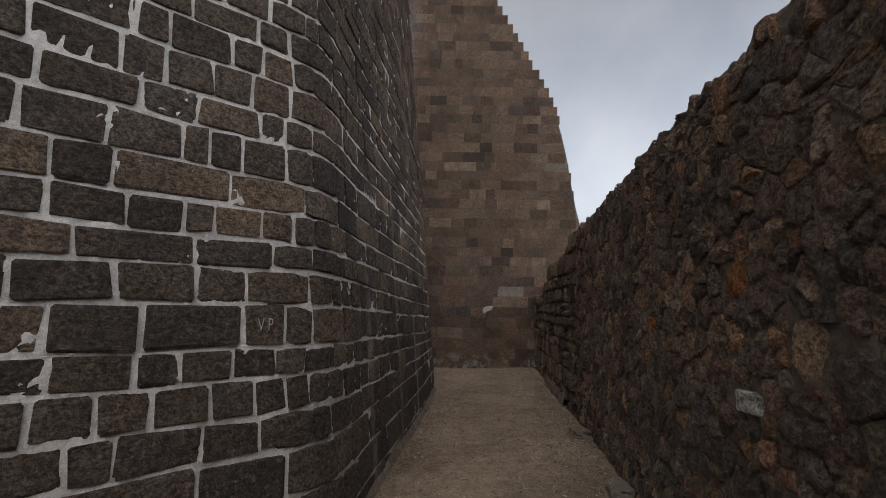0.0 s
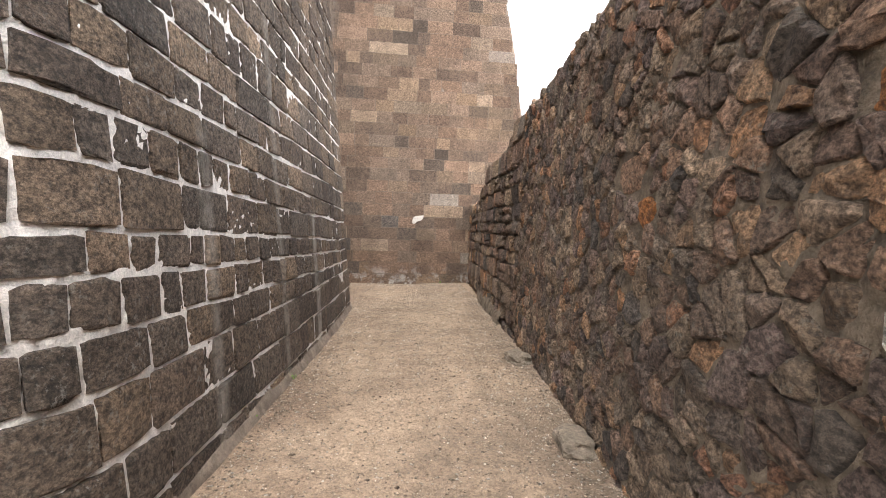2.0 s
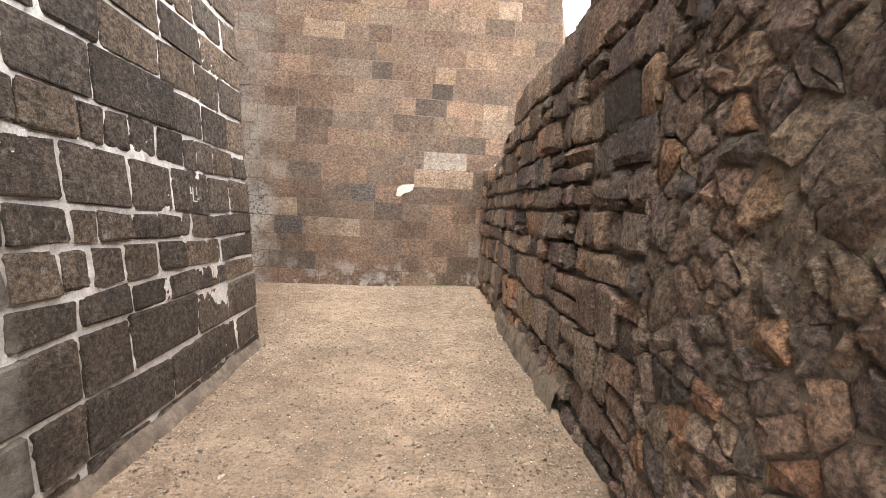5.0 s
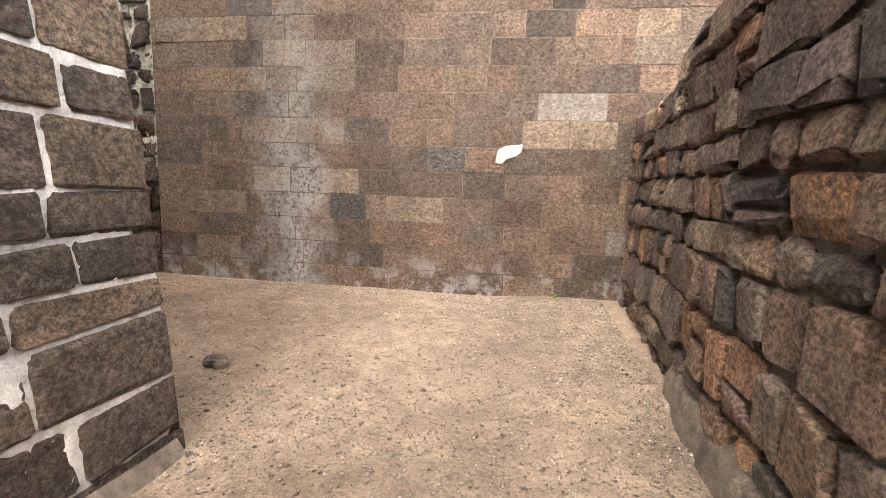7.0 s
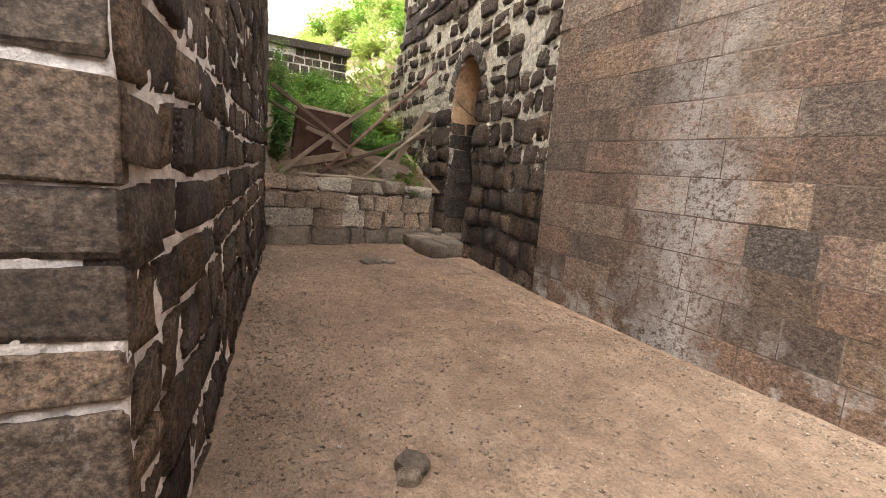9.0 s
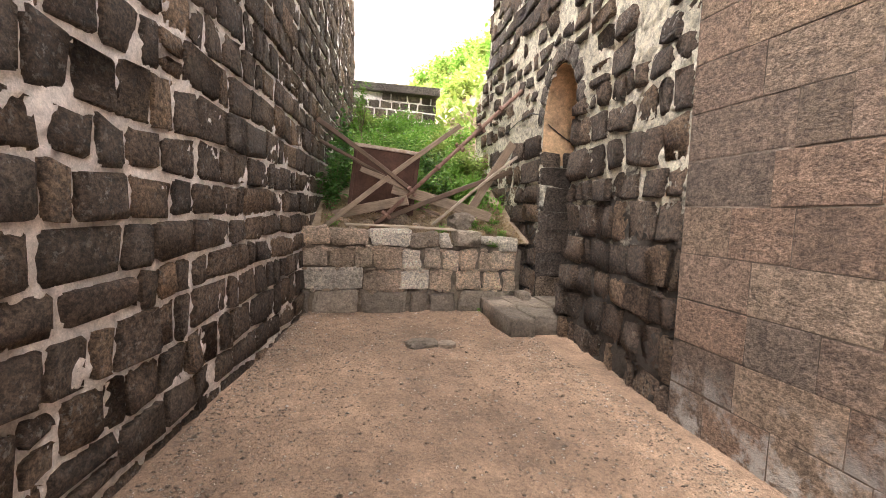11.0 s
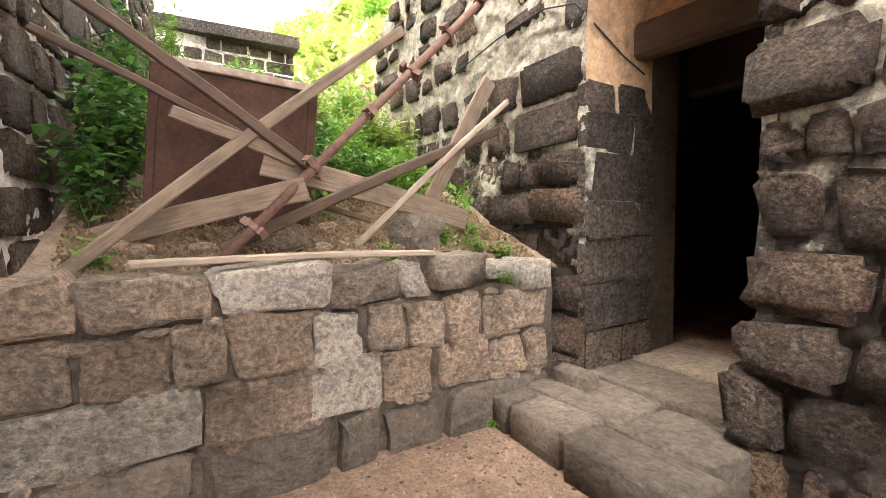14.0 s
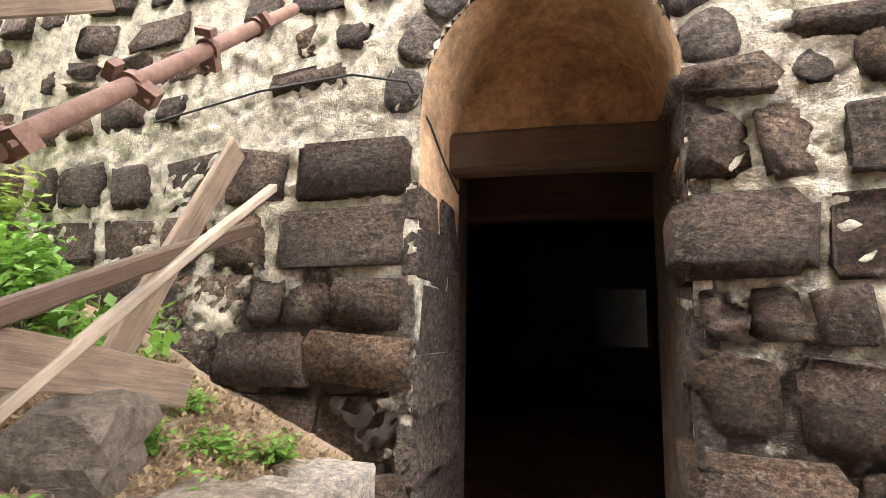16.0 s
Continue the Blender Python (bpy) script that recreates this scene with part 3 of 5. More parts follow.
def rock(name, centre, size, material, seed, parent=None, label="", turn=0.0, block=0.0):
    """A weathered boulder or block: a lumpy ball pushed towards a box."""
    rr = random.Random(seed)
    bm = bmesh.new()
    bmesh.ops.create_icosphere(bm, subdivisions=3 if max(size) > 0.1 else 2, radius=1.0)
    o = Vector((rr.uniform(0, 50), rr.uniform(0, 50), rr.uniform(0, 50)))
    for v in bm.verts:
        d = v.co.normalized()
        m = max(abs(d.x), abs(d.y), abs(d.z))
        r = (1 - block) + block / m * 0.9
        r *= 1 + 0.22 * noise.noise(d * 1.7 + o) + 0.10 * noise.noise(d * 4 + o) + 0.04 * noise.noise(d * 11 + o)
        v.co = Vector((d.x * size[0], d.y * size[1], d.z * size[2])) * r
    ob = part(name, bm, material, parent, label)
    ob.matrix_basis = pose(*centre, 0, 0, turn)
    return ob


# ---- the ground ----
def ground_height(x, y):
    z = 0.018 * noise.noise((x * 0.8, y * 0.8, 0)) + 0.010 * noise.noise((x * 3.1, y * 3.1, 2))
    bank = max(0.0, min(1.0, (x - 1.2) / 1.6)) * max(0.0, min(1.0, (y - 13.5) / 3.0))
    return z + 0.06 * bank


def build_ground():
    xs = np.r_[-300, -60, np.arange(-7.5, 3.6, 0.1), 60, 300]
    ys = np.r_[-300, -60, np.arange(-4, 18.6, 0.1), 60, 300]
    verts = [(x, y, ground_height(x, y) if -8 < x < 4 and -5 < y < 19 else -0.1) for x in xs for y in ys]
    m = len(ys)
    faces = [(i * m + j, (i + 1) * m + j, (i + 1) * m + j + 1, i * m + j + 1) for i in range(len(xs) - 1) for j in range(m - 1)]
    return tagged(mesh_object("ground", verts, faces, earth), "sandy gravel and trodden brown earth", kind="structure")


ground = build_ground()


def inside_lane(x, y):
    """Whether a spot lies on the open ground of the lane or the court."""
    if y < 14.0:
        return np.interp(y, [3, 7.2, 9.6, 13.8], [-1.5, -0.5, -0.32, 0.0]) < x < np.interp(y, [2, 5.8, 9.6, 14], [1.4, 1.7, 2.08, 2.42])
    return -6.3 < x < 2.5 and 13.85 - 0.14 * x < y < 17.25


def scatter_pebbles(count, low, high, seed, name, label, near_edges=False):
    rr = np.random.default_rng(seed)
    base = np.array([(1, 0, 0), (-1, 0, 0), (0, 1, 0), (0, -1, 0), (0, 0, 1), (0, 0, -0.4)], float)
    tris = [(0, 2, 4), (2, 1, 4), (1, 3, 4), (3, 0, 4), (2, 0, 5), (1, 2, 5), (3, 1, 5), (0, 3, 5)]
    verts, faces = [], []
    while len(faces) < count * 8:
        x, y = rr.uniform(-6.3, 2.7), rr.uniform(4.5, 17.3)
        if not inside_lane(x, y):
            continue
        if near_edges:
            left = float(np.interp(y, [3, 7.2, 9.6, 13.8], [-1.5, -0.5, -0.32, 0.0]))
            right = float(np.interp(y, [2, 5.8, 9.6, 14, 17.3], [1.4, 1.7, 2.08, 2.42, 2.6]))
            gap = min(x - left, right - x) if y < 13.9 else min(max(right - x, 0), 17.3 - y, max(y - 13.85 + 0.14 * x, 0))
            if rr.random() > 0.10 + 0.30 * max(0, (x + 0.2) / 2.5) + 0.7 * math.exp(-gap / 0.30):
                continue
        r = rr.uniform(low, high) * (0.6 + 0.8 * rr.random() ** 3)
        a = rr.uniform(0, 6.3)
        p = base * (r * rr.uniform(0.7, 1.3), r * rr.uniform(0.7, 1.3), r * 0.7) * rr.uniform(0.75, 1.2, (6, 1))
        p = p @ np.array([[math.cos(a), -math.sin(a), 0], [math.sin(a), math.cos(a), 0], [0, 0, 1]])
        b = len(verts)
        verts += (p + (x, y, ground_height(x, y) + r * 0.15)).tolist()
        faces += [tuple(b + n for n in f) for f in tris]
    ob = mesh_object(name, verts, faces, pebble_mat)
    return tagged(ob, label, "gravel", kind="stuff")


scatter_pebbles(52000, 0.004, 0.012, 5, "gravel", "loose pale gravel scattered over the earth", True)
scatter_pebbles(5200, 0.005, 0.017, 6, "pebbles", "small stones strewn over the ground")

# ---- the basalt wall along the lane: a rounded bastion, then a straight run to the corner ----
rng = np.random.default_rng(11)
lane_face = Face([(-5.6, 2.55), (-3.2, 4.85), (-1.5, 6.45), (-0.85, 7.05), (-0.62, 7.3), (-0.53, 7.7), (-0.48, 8.4), (-0.34, 9.7), (-0.22, 10.9), (-0.12, 12.0), (-0.02, 13.78)], 0.085, 0.2, lean_out=0.03)
lane_wall = sheet(lane_face, 0, lane_face.length, -0.2, lambda s: 9.5, -0.001, 0.026, 1.1, 0.017, "wall_west", mortar_lane, "dark basalt bastion wall with white lime mortar joints")
CORNER = lane_face.length
LANE_ROWS = [-0.12, 0.14, 0.44, 0.74, 0.98, 1.22, 1.42, 1.70, 1.94, 2.14, 2.36, 2.60, 2.88]
LANE_DROP = [0.0, -0.02, -0.06, -0.05, -0.13, -0.17, -0.20, -0.20, -0.23, -0.13, -0.08, -0.08, -0.08]
LANE_SIZES = [(0.3, 0.6), (0.3, 0.7), (0.35, 0.85), (0.2, 0.45), (0.18, 0.36), (0.16, 0.32), (0.24, 0.62), (0.18, 0.45), (0.26, 0.65), (0.2, 0.45), (0.3, 0.75), (0.2, 0.5)]


def lane_bend(k, s):
    """The courses sag a little on the straight run towards the corner."""
    return (LANE_DROP[k] if k < len(LANE_DROP) else -0.08) * float(np.interp(s, [7.0, 9.2, 13.0], [0.0, 0.4, 1.0]))


quads = lay(lane_face, 0, CORNER + 0.02, -0.12, 9.5, 0.19, 0.30, 0.18, 0.5, 0.028, rng, 0.018, 0.012, 0.0, rows=LANE_ROWS + courses(rng, 2.88, 9.5, 0.21, 0.30)[1:], tail=0.30, bend=lane_bend, sizes=LANE_SIZES)
build_stones(lane_face, quads, lane_wall, lane_one, lane_all, rng, (0.008, 0.022), 0.013, 0.006, lambda s, z: s > 4.6 and z < 2.9, "dark basalt blocks high on the bastion", soft=0.5)

# a worn mortar skirt along the wall's foot
ss = np.arange(7.3, CORNER - 0.02, 0.06)
verts = []
for sv in ss:
    a, b = 0.09 + 0.05 * noise.noise((sv * 3, 0, 7)), 0.10 + 0.05 * noise.noise((sv * 2.3, 4, 7))
    a, b = (v * 0.55 * min(1.0, 0.25 + (sv - 7.3) / 0.9) for v in (a, b))
    verts += [lane_face.at(sv, -0.05, a + 0.02).tolist(), lane_face.at(sv, b * 0.55, a * 0.62 + 0.01).tolist(), lane_face.at(sv, b + 0.03, 0.012).tolist(), lane_face.at(sv, b + 0.05, -0.05).tolist()]
faces = [(4 * i + k, 4 * i + 4 + k, 4 * i + 5 + k, 4 * i + 1 + k) for i in range(len(ss) - 1) for k in range(3)]
mesh_object("skirt", verts, faces, mortar_foot, lane_wall, True, "worn grey mortar skirt at the wall foot")

# ---- the basalt wall along the court ----
court_face = Face([(-0.02, 13.76), (-1.14, 13.95), (-2.5, 14.13), (-5.08, 14.55), (-6.3, 14.72), (-13.3, 15.6)], 0.03, 0.05, lean_in=0.085)
court_wall = sheet(court_face, 0, court_face.length, -0.2, lambda s: 9.5, 0.0, 0.026, 1.1, 0.020, "wall_south", mortar_court, "dark basalt court wall with eroded mortar joints")
COURT_ROWS = [-0.15, 0.06, 0.28, 0.55, 0.79, 1.01, 1.23, 1.48, 1.72, 2.0, 2.30]
quads = lay(court_face, -0.02, court_face.length, -0.15, 9.5, 0.20, 0.31, 0.17, 0.48, 0.034, rng, 0.040, 0.03, 0.02, rows=COURT_ROWS + courses(rng, 2.30, 9.5, 0.21, 0.31)[1:])
build_stones(court_face, quads, court_wall, court_one, court_all, rng, (0.010, 0.034), 0.018, 0.012, lambda s, z: s < 7.5 and z < 3.0, "dark basalt blocks high on the court wall", smooth=True, soft=0.7)

# ---- the tall brown ashlar wall that closes the lane ----
ashlar_face = Face([(-3.05, 17.36), (-1.0, 17.31), (4.2, 17.3)], 0.0, 0.05)


def ashlar_edge(z):
    return float(np.interp(z, [0, 4, 5.2, 6.6, 7.8, 8.8, 10, 11.2, 13], [4.05, 4.0, 3.92, 3.72, 3.44, 2.95, 2.3, 1.65, 0.6])) + 3.05


ashlar_wall = sheet(ashlar_face, 0, ashlar_face.length - 0.05, -0.2, lambda s: float(np.interp(s - 3.05, [0.6, 1.65, 2.3, 2.95, 3.44, 3.72, 3.92, 4.2], [12.6, 10.9, 9.7, 8.5, 7.5, 6.3, 4.9, 3.7])), -0.003, 0.08, 1.2, 0.002, "wall_north", mortar_joint, "tall brown ashlar wall with tight joints and salt stains")
rows = [-0.3, -0.02, 0.26, 0.55, 0.83, 1.13, 1.43, 1.72, 2.02, 2.32, 2.61, 2.90, 3.18, 3.44] + courses(rng, 3.44, 12.6, 0.27, 0.31)[1:]
quads = lay(ashlar_face, 0, 7.3, 0, 0, 0, 0, 0.30, 0.66, 0.008, rng, 0.008, 0.004, 0.0, rows=rows)
quads = [[(min(p, ashlar_edge(0.5 * (q[0][1] + q[2][1])) - 0.004), z) for p, z in q] for q in quads]
quads = [q for q in quads if q[1][0] - q[0][0] > 0.12]
build_stones(ashlar_face, quads, ashlar_wall, ashlar_one, ashlar_all, rng, (0.0, 0.006), 0.0045, 0.0016, lambda s, z: z < 3.6, "brown ashlar blocks high on the wall", [(3.84, 1.58, dark_one), (6.5, 5.75, pale_ashlar), (2.46, 0.98, dark_one), (4.96, 2.16, pale_ashlar), (5.86, 0.68, pale_ashlar), (1.36, 3.3, pale_ashlar)])

# ---- the rough wall with the doorway ----
door_face = Face([(-9.95, 17.92), (-8.5, 17.87), (-6.27, 17.77), (-5.13, 17.64), (-4.5, 17.58), (-3.05, 17.37)], 0.0, 0.06)
DL = float(np.interp(-6.25, door_face.q[:, 0], door_face.s))
DR = float(np.interp(-5.13, door_face.q[:, 0], door_face.s))
DC, DW = 0.5 * (DL + DR), 0.5 * (DR - DL)
SPRING, CROWN = 2.52, 3.14


def arch_top(s):
    u = min(1.0, abs(s - DC) / DW)
    return SPRING + (CROWN - SPRING) * math.sqrt(max(0.0, 1 - u * u))


def door_wall_top(s):
    return float(np.interp(s, [0, 0.6, 0.72, 0.88, 1.2, 5.0], [3.5, 3.9, 4.1, 4.9, 7.0, 7.4]))


def clear_of_door(s, z):
    return not (DL < s < DR and z < arch_top(s))


door_wall = sheet(door_face, 0, door_face.length, -0.2, door_wall_top, -0.004, 0.03, 0.6, 0.034, "wall_northwest", white_mortar, "rough basalt wall with thick cream lime render and an arched doorway", clear_of_door, lambda s: 3.2 if DL - 0.05 < s < DR + 0.05 else -0.2)
LEFT_ROWS = [-0.12, 0.28, 0.60, 0.90, 1.20, 1.48, 1.76, 2.10, 2.44]
RIGHT_ROWS = [-0.12, 0.22, 0.54, 0.84, 1.14, 1.46, 1.72, 2.04, 2.36, 2.6]
quads = lay(door_face, 0, DL, 0, 0, 0.24, 0.34, 0.28, 0.66, 0.034, rng, 0.04, 0.05, 0.0, rows=LEFT_ROWS)
quads += lay(door_face, DR, door_face.length, 0, 0, 0.24, 0.34, 0.15, 0.46, 0.04, rng, 0.06, 0.06, 0.0, rows=RIGHT_ROWS)
quads += lay(door_face, 0, door_face.length, 2.56, 3.9, 0.22, 0.33, 0.22, 0.55, 0.06, rng, 0.06, 0.06, 0.06, lambda s, z: noise.noise((s * 2.1, z * 2.7, 2)) < 0.22 and z + 0.12 < door_wall_top(s) and not (DL - 0.16 < s < DR + 0.16 and z < arch_top(s) + 0.30))
quads = [[tuple(p) for p in (np.array(q) + (np.array(q) - np.mean(q, axis=0)) * (-0.11 if np.mean(q, axis=0)[1] > 1.9 else 0.0))] for q in quads]
quads += lay(door_face, 0, door_face.length, 3.95, 7.5, 0.22, 0.32, 0.25, 0.55, 0.022, rng, 0.03, 0.03, 0.0, lambda s, z: z + 0.1 < door_wall_top(s))
# the blocks beside the opening stand unevenly into it
edge = [q for q in quads if abs(q[0][0] - DR) < 0.05 and q[2][1] < 2.7]
quads = [q for q in quads if q not in edge]
build_stones(door_face, quads, door_wall, grim_one, grim_all, rng, (0.004, 0.040), 0.023, 0.019, lambda s, z: z < 2.7 or abs(s - DC) < 2.5, "dark stones set in cream render high on the wall", smooth=True, soft=0.8)
for q in edge:
    low = float(np.interp(q[0][1], [0.2, 0.8], [0.06, 0.0]))
    shift = rng.uniform(-0.085, 0.0) - low
    q = [(q[0][0] + shift, q[0][1]), q[1], q[2], (q[3][0] + shift + rng.uniform(-0.02, 0.02), q[3][1])]
    p = stone_points(door_face, q, 0.03 + low + rng.uniform(0, 0.035), 0.045, 0.022, rng, 0.34, 0.8)
    c = p.mean(0)
    mesh_object("stone", (p - c).tolist(), STONE_FACES, grim_one, door_wall, True).location = c
for n in range(9):
    a0, a1 = math.pi * (n + 0.06) / 9, math.pi * (n + 0.94) / 9
    q = [(DC - math.cos(a) * DW * r, SPRING + math.sin(a) * ((CROWN - SPRING) * r + (0.02 if r > 1 else 0))) for a, r in ((a0, 1.02), (a1, 1.02), (a1, 1.36), (a0, 1.36))]
    p = stone_points(door_face, q, 0.02, 0.02, 0.008, rng)
    c = p.mean(0)
    mesh_object("stone", (p - c).tolist(), [f[::-1] for f in STONE_FACES], basalt_one, door_wall).location = c


def door_point(s, z, depth):
    return door_face.at(s, z, -depth).tolist()


def build_doorway():
    """The plastered vault of the porch, its back wall over a timber lintel, and the dark passage behind."""
    n, verts, faces = 16, [], []
    outline = [(DL, -0.2), (DL, 2.0), (DL, SPRING)] + [(DC - math.cos(math.pi * k / n) * DW, SPRING + math.sin(math.pi * k / n) * (CROWN - SPRING)) for k in range(1, n)] + [(DR, SPRING), (DR, 2.0), (DR, -0.2)]
    for depth in (0.0, 0.3, 0.62):
        verts += [door_point(s, z, depth * (1 + 0.42 * (s - DL) / (DR - DL))) for s, z in outline]
    m = len(outline)
    for r in range(2):
        for k in range(m - 1):
            faces.append((r * m + k, r * m + k + 1, (r + 1) * m + k + 1, (r + 1) * m + k))
    vault = mesh_object("door_reveal", verts, faces, plaster)
    vault.data.materials.append(white_mortar)
    for k in (0, m - 2, m - 1, 2 * m - 3):
        vault.data.polygons[k].material_index = 1
    tagged(vault, "ochre plastered vault of the doorway", kind="structure")
    bmt = bmesh.new()
    add_box(bmt, (-6.45, 18.28, 2.40), (-4.95, 18.37, 3.3))
    for v in bmt.verts:
        v.co.y += 0.16 * (v.co.x + 6.25) / 1.12
    back = part("trim", bmt, plaster, None)
    tagged(back, "ochre plaster over the doorway lintel", kind="structure")
    # passage walls, floor, ceiling
    x0, x1, y0, y1 = -7.4, -4.0, 18.42, 24.0
    # end wall carried unseen up to 6 m to keep sky light off the window
    bmw = bmesh.new()
    for lo, hi in (((x0 - 0.3, y0, -0.2), (x0, y1, 3.0)), ((x1, y0, -0.2), (x1 + 0.3, y1, 3.0)), ((x0, y0 - 0.06, -0.2), (-6.21, y0 + 0.3, 3.0)), ((-5.07, y0 - 0.20, -0.2), (x1, y0 + 0.3, 3.0)), ((-6.21, y0 + 0.14, 2.58), (-5.07, y0 + 0.3, 3.0)),
                   ((x0, y1, -0.2), (-5.05, y1 + 0.5, 6.0)), ((-4.22, y1, -0.2), (x1, y1 + 0.5, 6.0)), ((-5.05, y1, -0.2), (-4.22, y1 + 0.5, 1.07)), ((-5.05, y1, 2.05), (-4.22, y1 + 0.5, 6.0))):
        add_box(bmw, lo, hi)
    tagged(part("passage_wall", bmw, mortar_passage, None), "passage walls coloured dark to deepen the shade inside", kind="structure")
    bmc = bmesh.new()
    add_box(bmc, (x0 - 0.3, y0, 3.0), (x1 + 0.3, y1, 3.3))
    tagged(part("ceiling", bmc, mortar_dark, None), "passage ceiling coloured near black to deepen the shade inside", kind="structure")
    bmf = bmesh.new()
    add_box(bmf, (x0, 18.75, -0.2), (x1, y1, 0.25))
    tagged(part("floor", bmf, earth, None), "dusty stone floor of the passage", kind="structure")
    # added wall close behind the window, there only to block the sky light
    bmo = bmesh.new()
    add_box(bmo, (-6.5, y1 + 0.56, -0.2), (-2.5, y1 + 0.9, 9.0))
    tagged(part("light_block_wall", bmo, mortar_dark, None), "dark wall added to block sky light behind the passage window", kind="structure")


def add_box(bm, lo, hi):
    r = bmesh.ops.create_cube(bm, size=1.0)
    for v in r["verts"]:
        v.co = Vector([lo[k] + (v.co[k] + 0.5) * (hi[k] - lo[k]) for k in range(3)])
    return r["verts"]


build_doorway()


def beam(name, a, b, width, thick, material, label, category, spin=0.0, group="", worn=0.004, seed=1):
    """A sawn board from a to b, a little bowed, with worn arrises."""
    a, b = Vector(a), Vector(b)
    length = (b - a).length
    bm = bmesh.new()
    n = 10
    rr = random.Random(seed)
    o = rr.uniform(0, 90)
    rings = []
    for k in range(n + 1):
        x = length * k / n
        bow = 0.008 * length * math.sin(math.pi * k / n) * rr.choice((1, 1))
        ring = []
        c = min(width, thick) * 0.18
        for y, z in ((-1, -1), (1, -1), (1, 1), (-1, 1)):
            for dy, dz in (((0, 1), (1, 0)) if y * z > 0 else ((1, 0), (0, 1))):
                yy, zz = y * (width / 2 - c * dy), z * (thick / 2 - c * dz)
                j = worn * noise.noise((x * 5 + o, yy * 9, zz * 9))
                ring.append(bm.verts.new((x + (0.02 * noise.noise((yy * 40, zz * 40, o)) if k in (0, n) else 0), yy + j, zz + j + bow)))
        rings.append(ring)
    for r0, r1 in zip(rings, rings[1:]):
        for k in range(8):
            bm.faces.new((r0[k], r0[(k + 1) % 8], r1[(k + 1) % 8], r1[k]))
    bm.faces.new(rings[0][::-1])
    bm.faces.new(rings[-1])
    bmesh.ops.recalc_face_normals(bm, faces=bm.faces)
    ob = part(name, bm, material, None)
    ax = (b - a).normalized()
    side = ax.cross(Vector((0, 0, 1))).normalized()
    up = side.cross(ax)
    rot = Matrix((ax, side, up)).transposed().to_4x4()
    ob.matrix_basis = Matrix.Translation(a) @ rot @ pose(0, 0, 0, spin, 0, 0)
    return tagged(ob, label, category, group)


# dressed stones of the door jambs
for pts, low_cut in (([door_point(DL + 0.004, 0, -0.01)[:2], door_point(DL + 0.004, 0, 0.64)[:2]], 2.0), ([door_point(DR - 0.004, 0, 0.6)[:2], door_point(DR - 0.004, 0, -0.01)[:2]], 2.3)):
    jamb_face = Face(pts, 0.0, 0.05)
    quads = lay(jamb_face, 0.0, jamb_face.length, -0.1, low_cut, 0.20, 0.34, 0.25, 0.5, 0.008, rng, 0.03, 0.03)
    build_stones(jamb_face, quads, door_wall, basalt_one, grim_all, rng, (0.0, 0.022), 0.020, 0.012, lambda s, z: True, "jamb stones", soft=0.6)
lintel = beam("lintel", door_point(DL - 0.1, 2.47, 0.50), door_point(DR + 0.1, 2.47, 0.70), 0.16, 0.24, wood_brown, "dark brown timber lintel over the doorway", "lintel", 0)
lintel["kind"] = "structure"
inner = beam("lintel", (-6.6, 19.60, 2.57), (-4.5, 19.66, 2.57), 0.2, 0.47, wood_brown, "dark timber head of the inner door frame", "lintel", 0, seed=31)
inner["kind"] = "structure"

# ---- the rubble wall on the other side of the lane ----
rubble_face = Face([(2.74, 17.32), (2.62, 15.6), (2.48, 14.2), (2.36, 12.4), (2.2, 10.5), (2.1, 9.6), (1.98, 8.6), (1.86, 7.5), (1.78, 6.5), (1.71, 5.76), (1.3, 2.0), (0.9, -3.5)], 0.012, 0.2)


def rubble_s(y):
    return float(np.interp(-y, -rubble_face.q[:, 1], rubble_face.s))


def rubble_top(s):
    y = float(np.interp(s, rubble_face.s, rubble_face.q[:, 1]))
    z = float(np.interp(y, [5, 6, 9, 11.4, 12.4, 14, 15, 15.8, 17.3], [3.25, 3.2, 3.1, 3.02, 2.88, 2.68, 2.45, 2.2, 2.0]))
    return z + 0.05 * noise.noise((s * 2.3, 0, 0)) + 0.05 * noise.noise((s * 7, 5, 0))


HOLLOWS = [(rubble_s(12.54), 1.12, 0.17, 0.30)]
rubble_wall = sheet(rubble_face, 0, rubble_face.length, -0.2, lambda s: rubble_top(s) - 0.05, lambda s: float(np.interp(s, [0, 5.7, 6.3], [-0.05, -0.045, -0.003])), 0.035, 0.7, 0.022, "wall_east", mortar_earth, "rough brown rubble stone wall along the lane", hollows=HOLLOWS)
SPLIT = rubble_s(11.3)
quads = lay(rubble_face, 0, SPLIT, -0.1, 3.0, 0.19, 0.35, 0.15, 0.40, 0.024, rng, 0.03, 0.022, 0.16, lambda s, z: z < rubble_top(s) - 0.02 and math.hypot(s - HOLLOWS[0][0], z - 1.12) > 0.11)
build_stones(rubble_face, quads, rubble_wall, rubble_one, rubble_all, rng, (-0.006, 0.036), 0.032, 0.015, lambda s, z: z < 2.2, "brown rubble stones of the lane wall", soft=0.85)
ss = np.arange(rubble_s(14.9), rubble_s(12.3), 0.05)
verts = []
for sv in ss:
    a, b = 0.07 + 0.06 * noise.noise((sv * 3.3, 2, 7)), 0.22 + 0.14 * noise.noise((sv * 2.7, 5, 7))
    for f, g in ((-0.05 / b, 1.05), (0.3, 0.95), (0.65, 0.7), (0.9, 0.4), (1.05, -0.3)):
        verts.append(rubble_face.at(sv, b * f, a * g + 0.02 * noise.noise((sv * 11, f * 4, 1))).tolist())
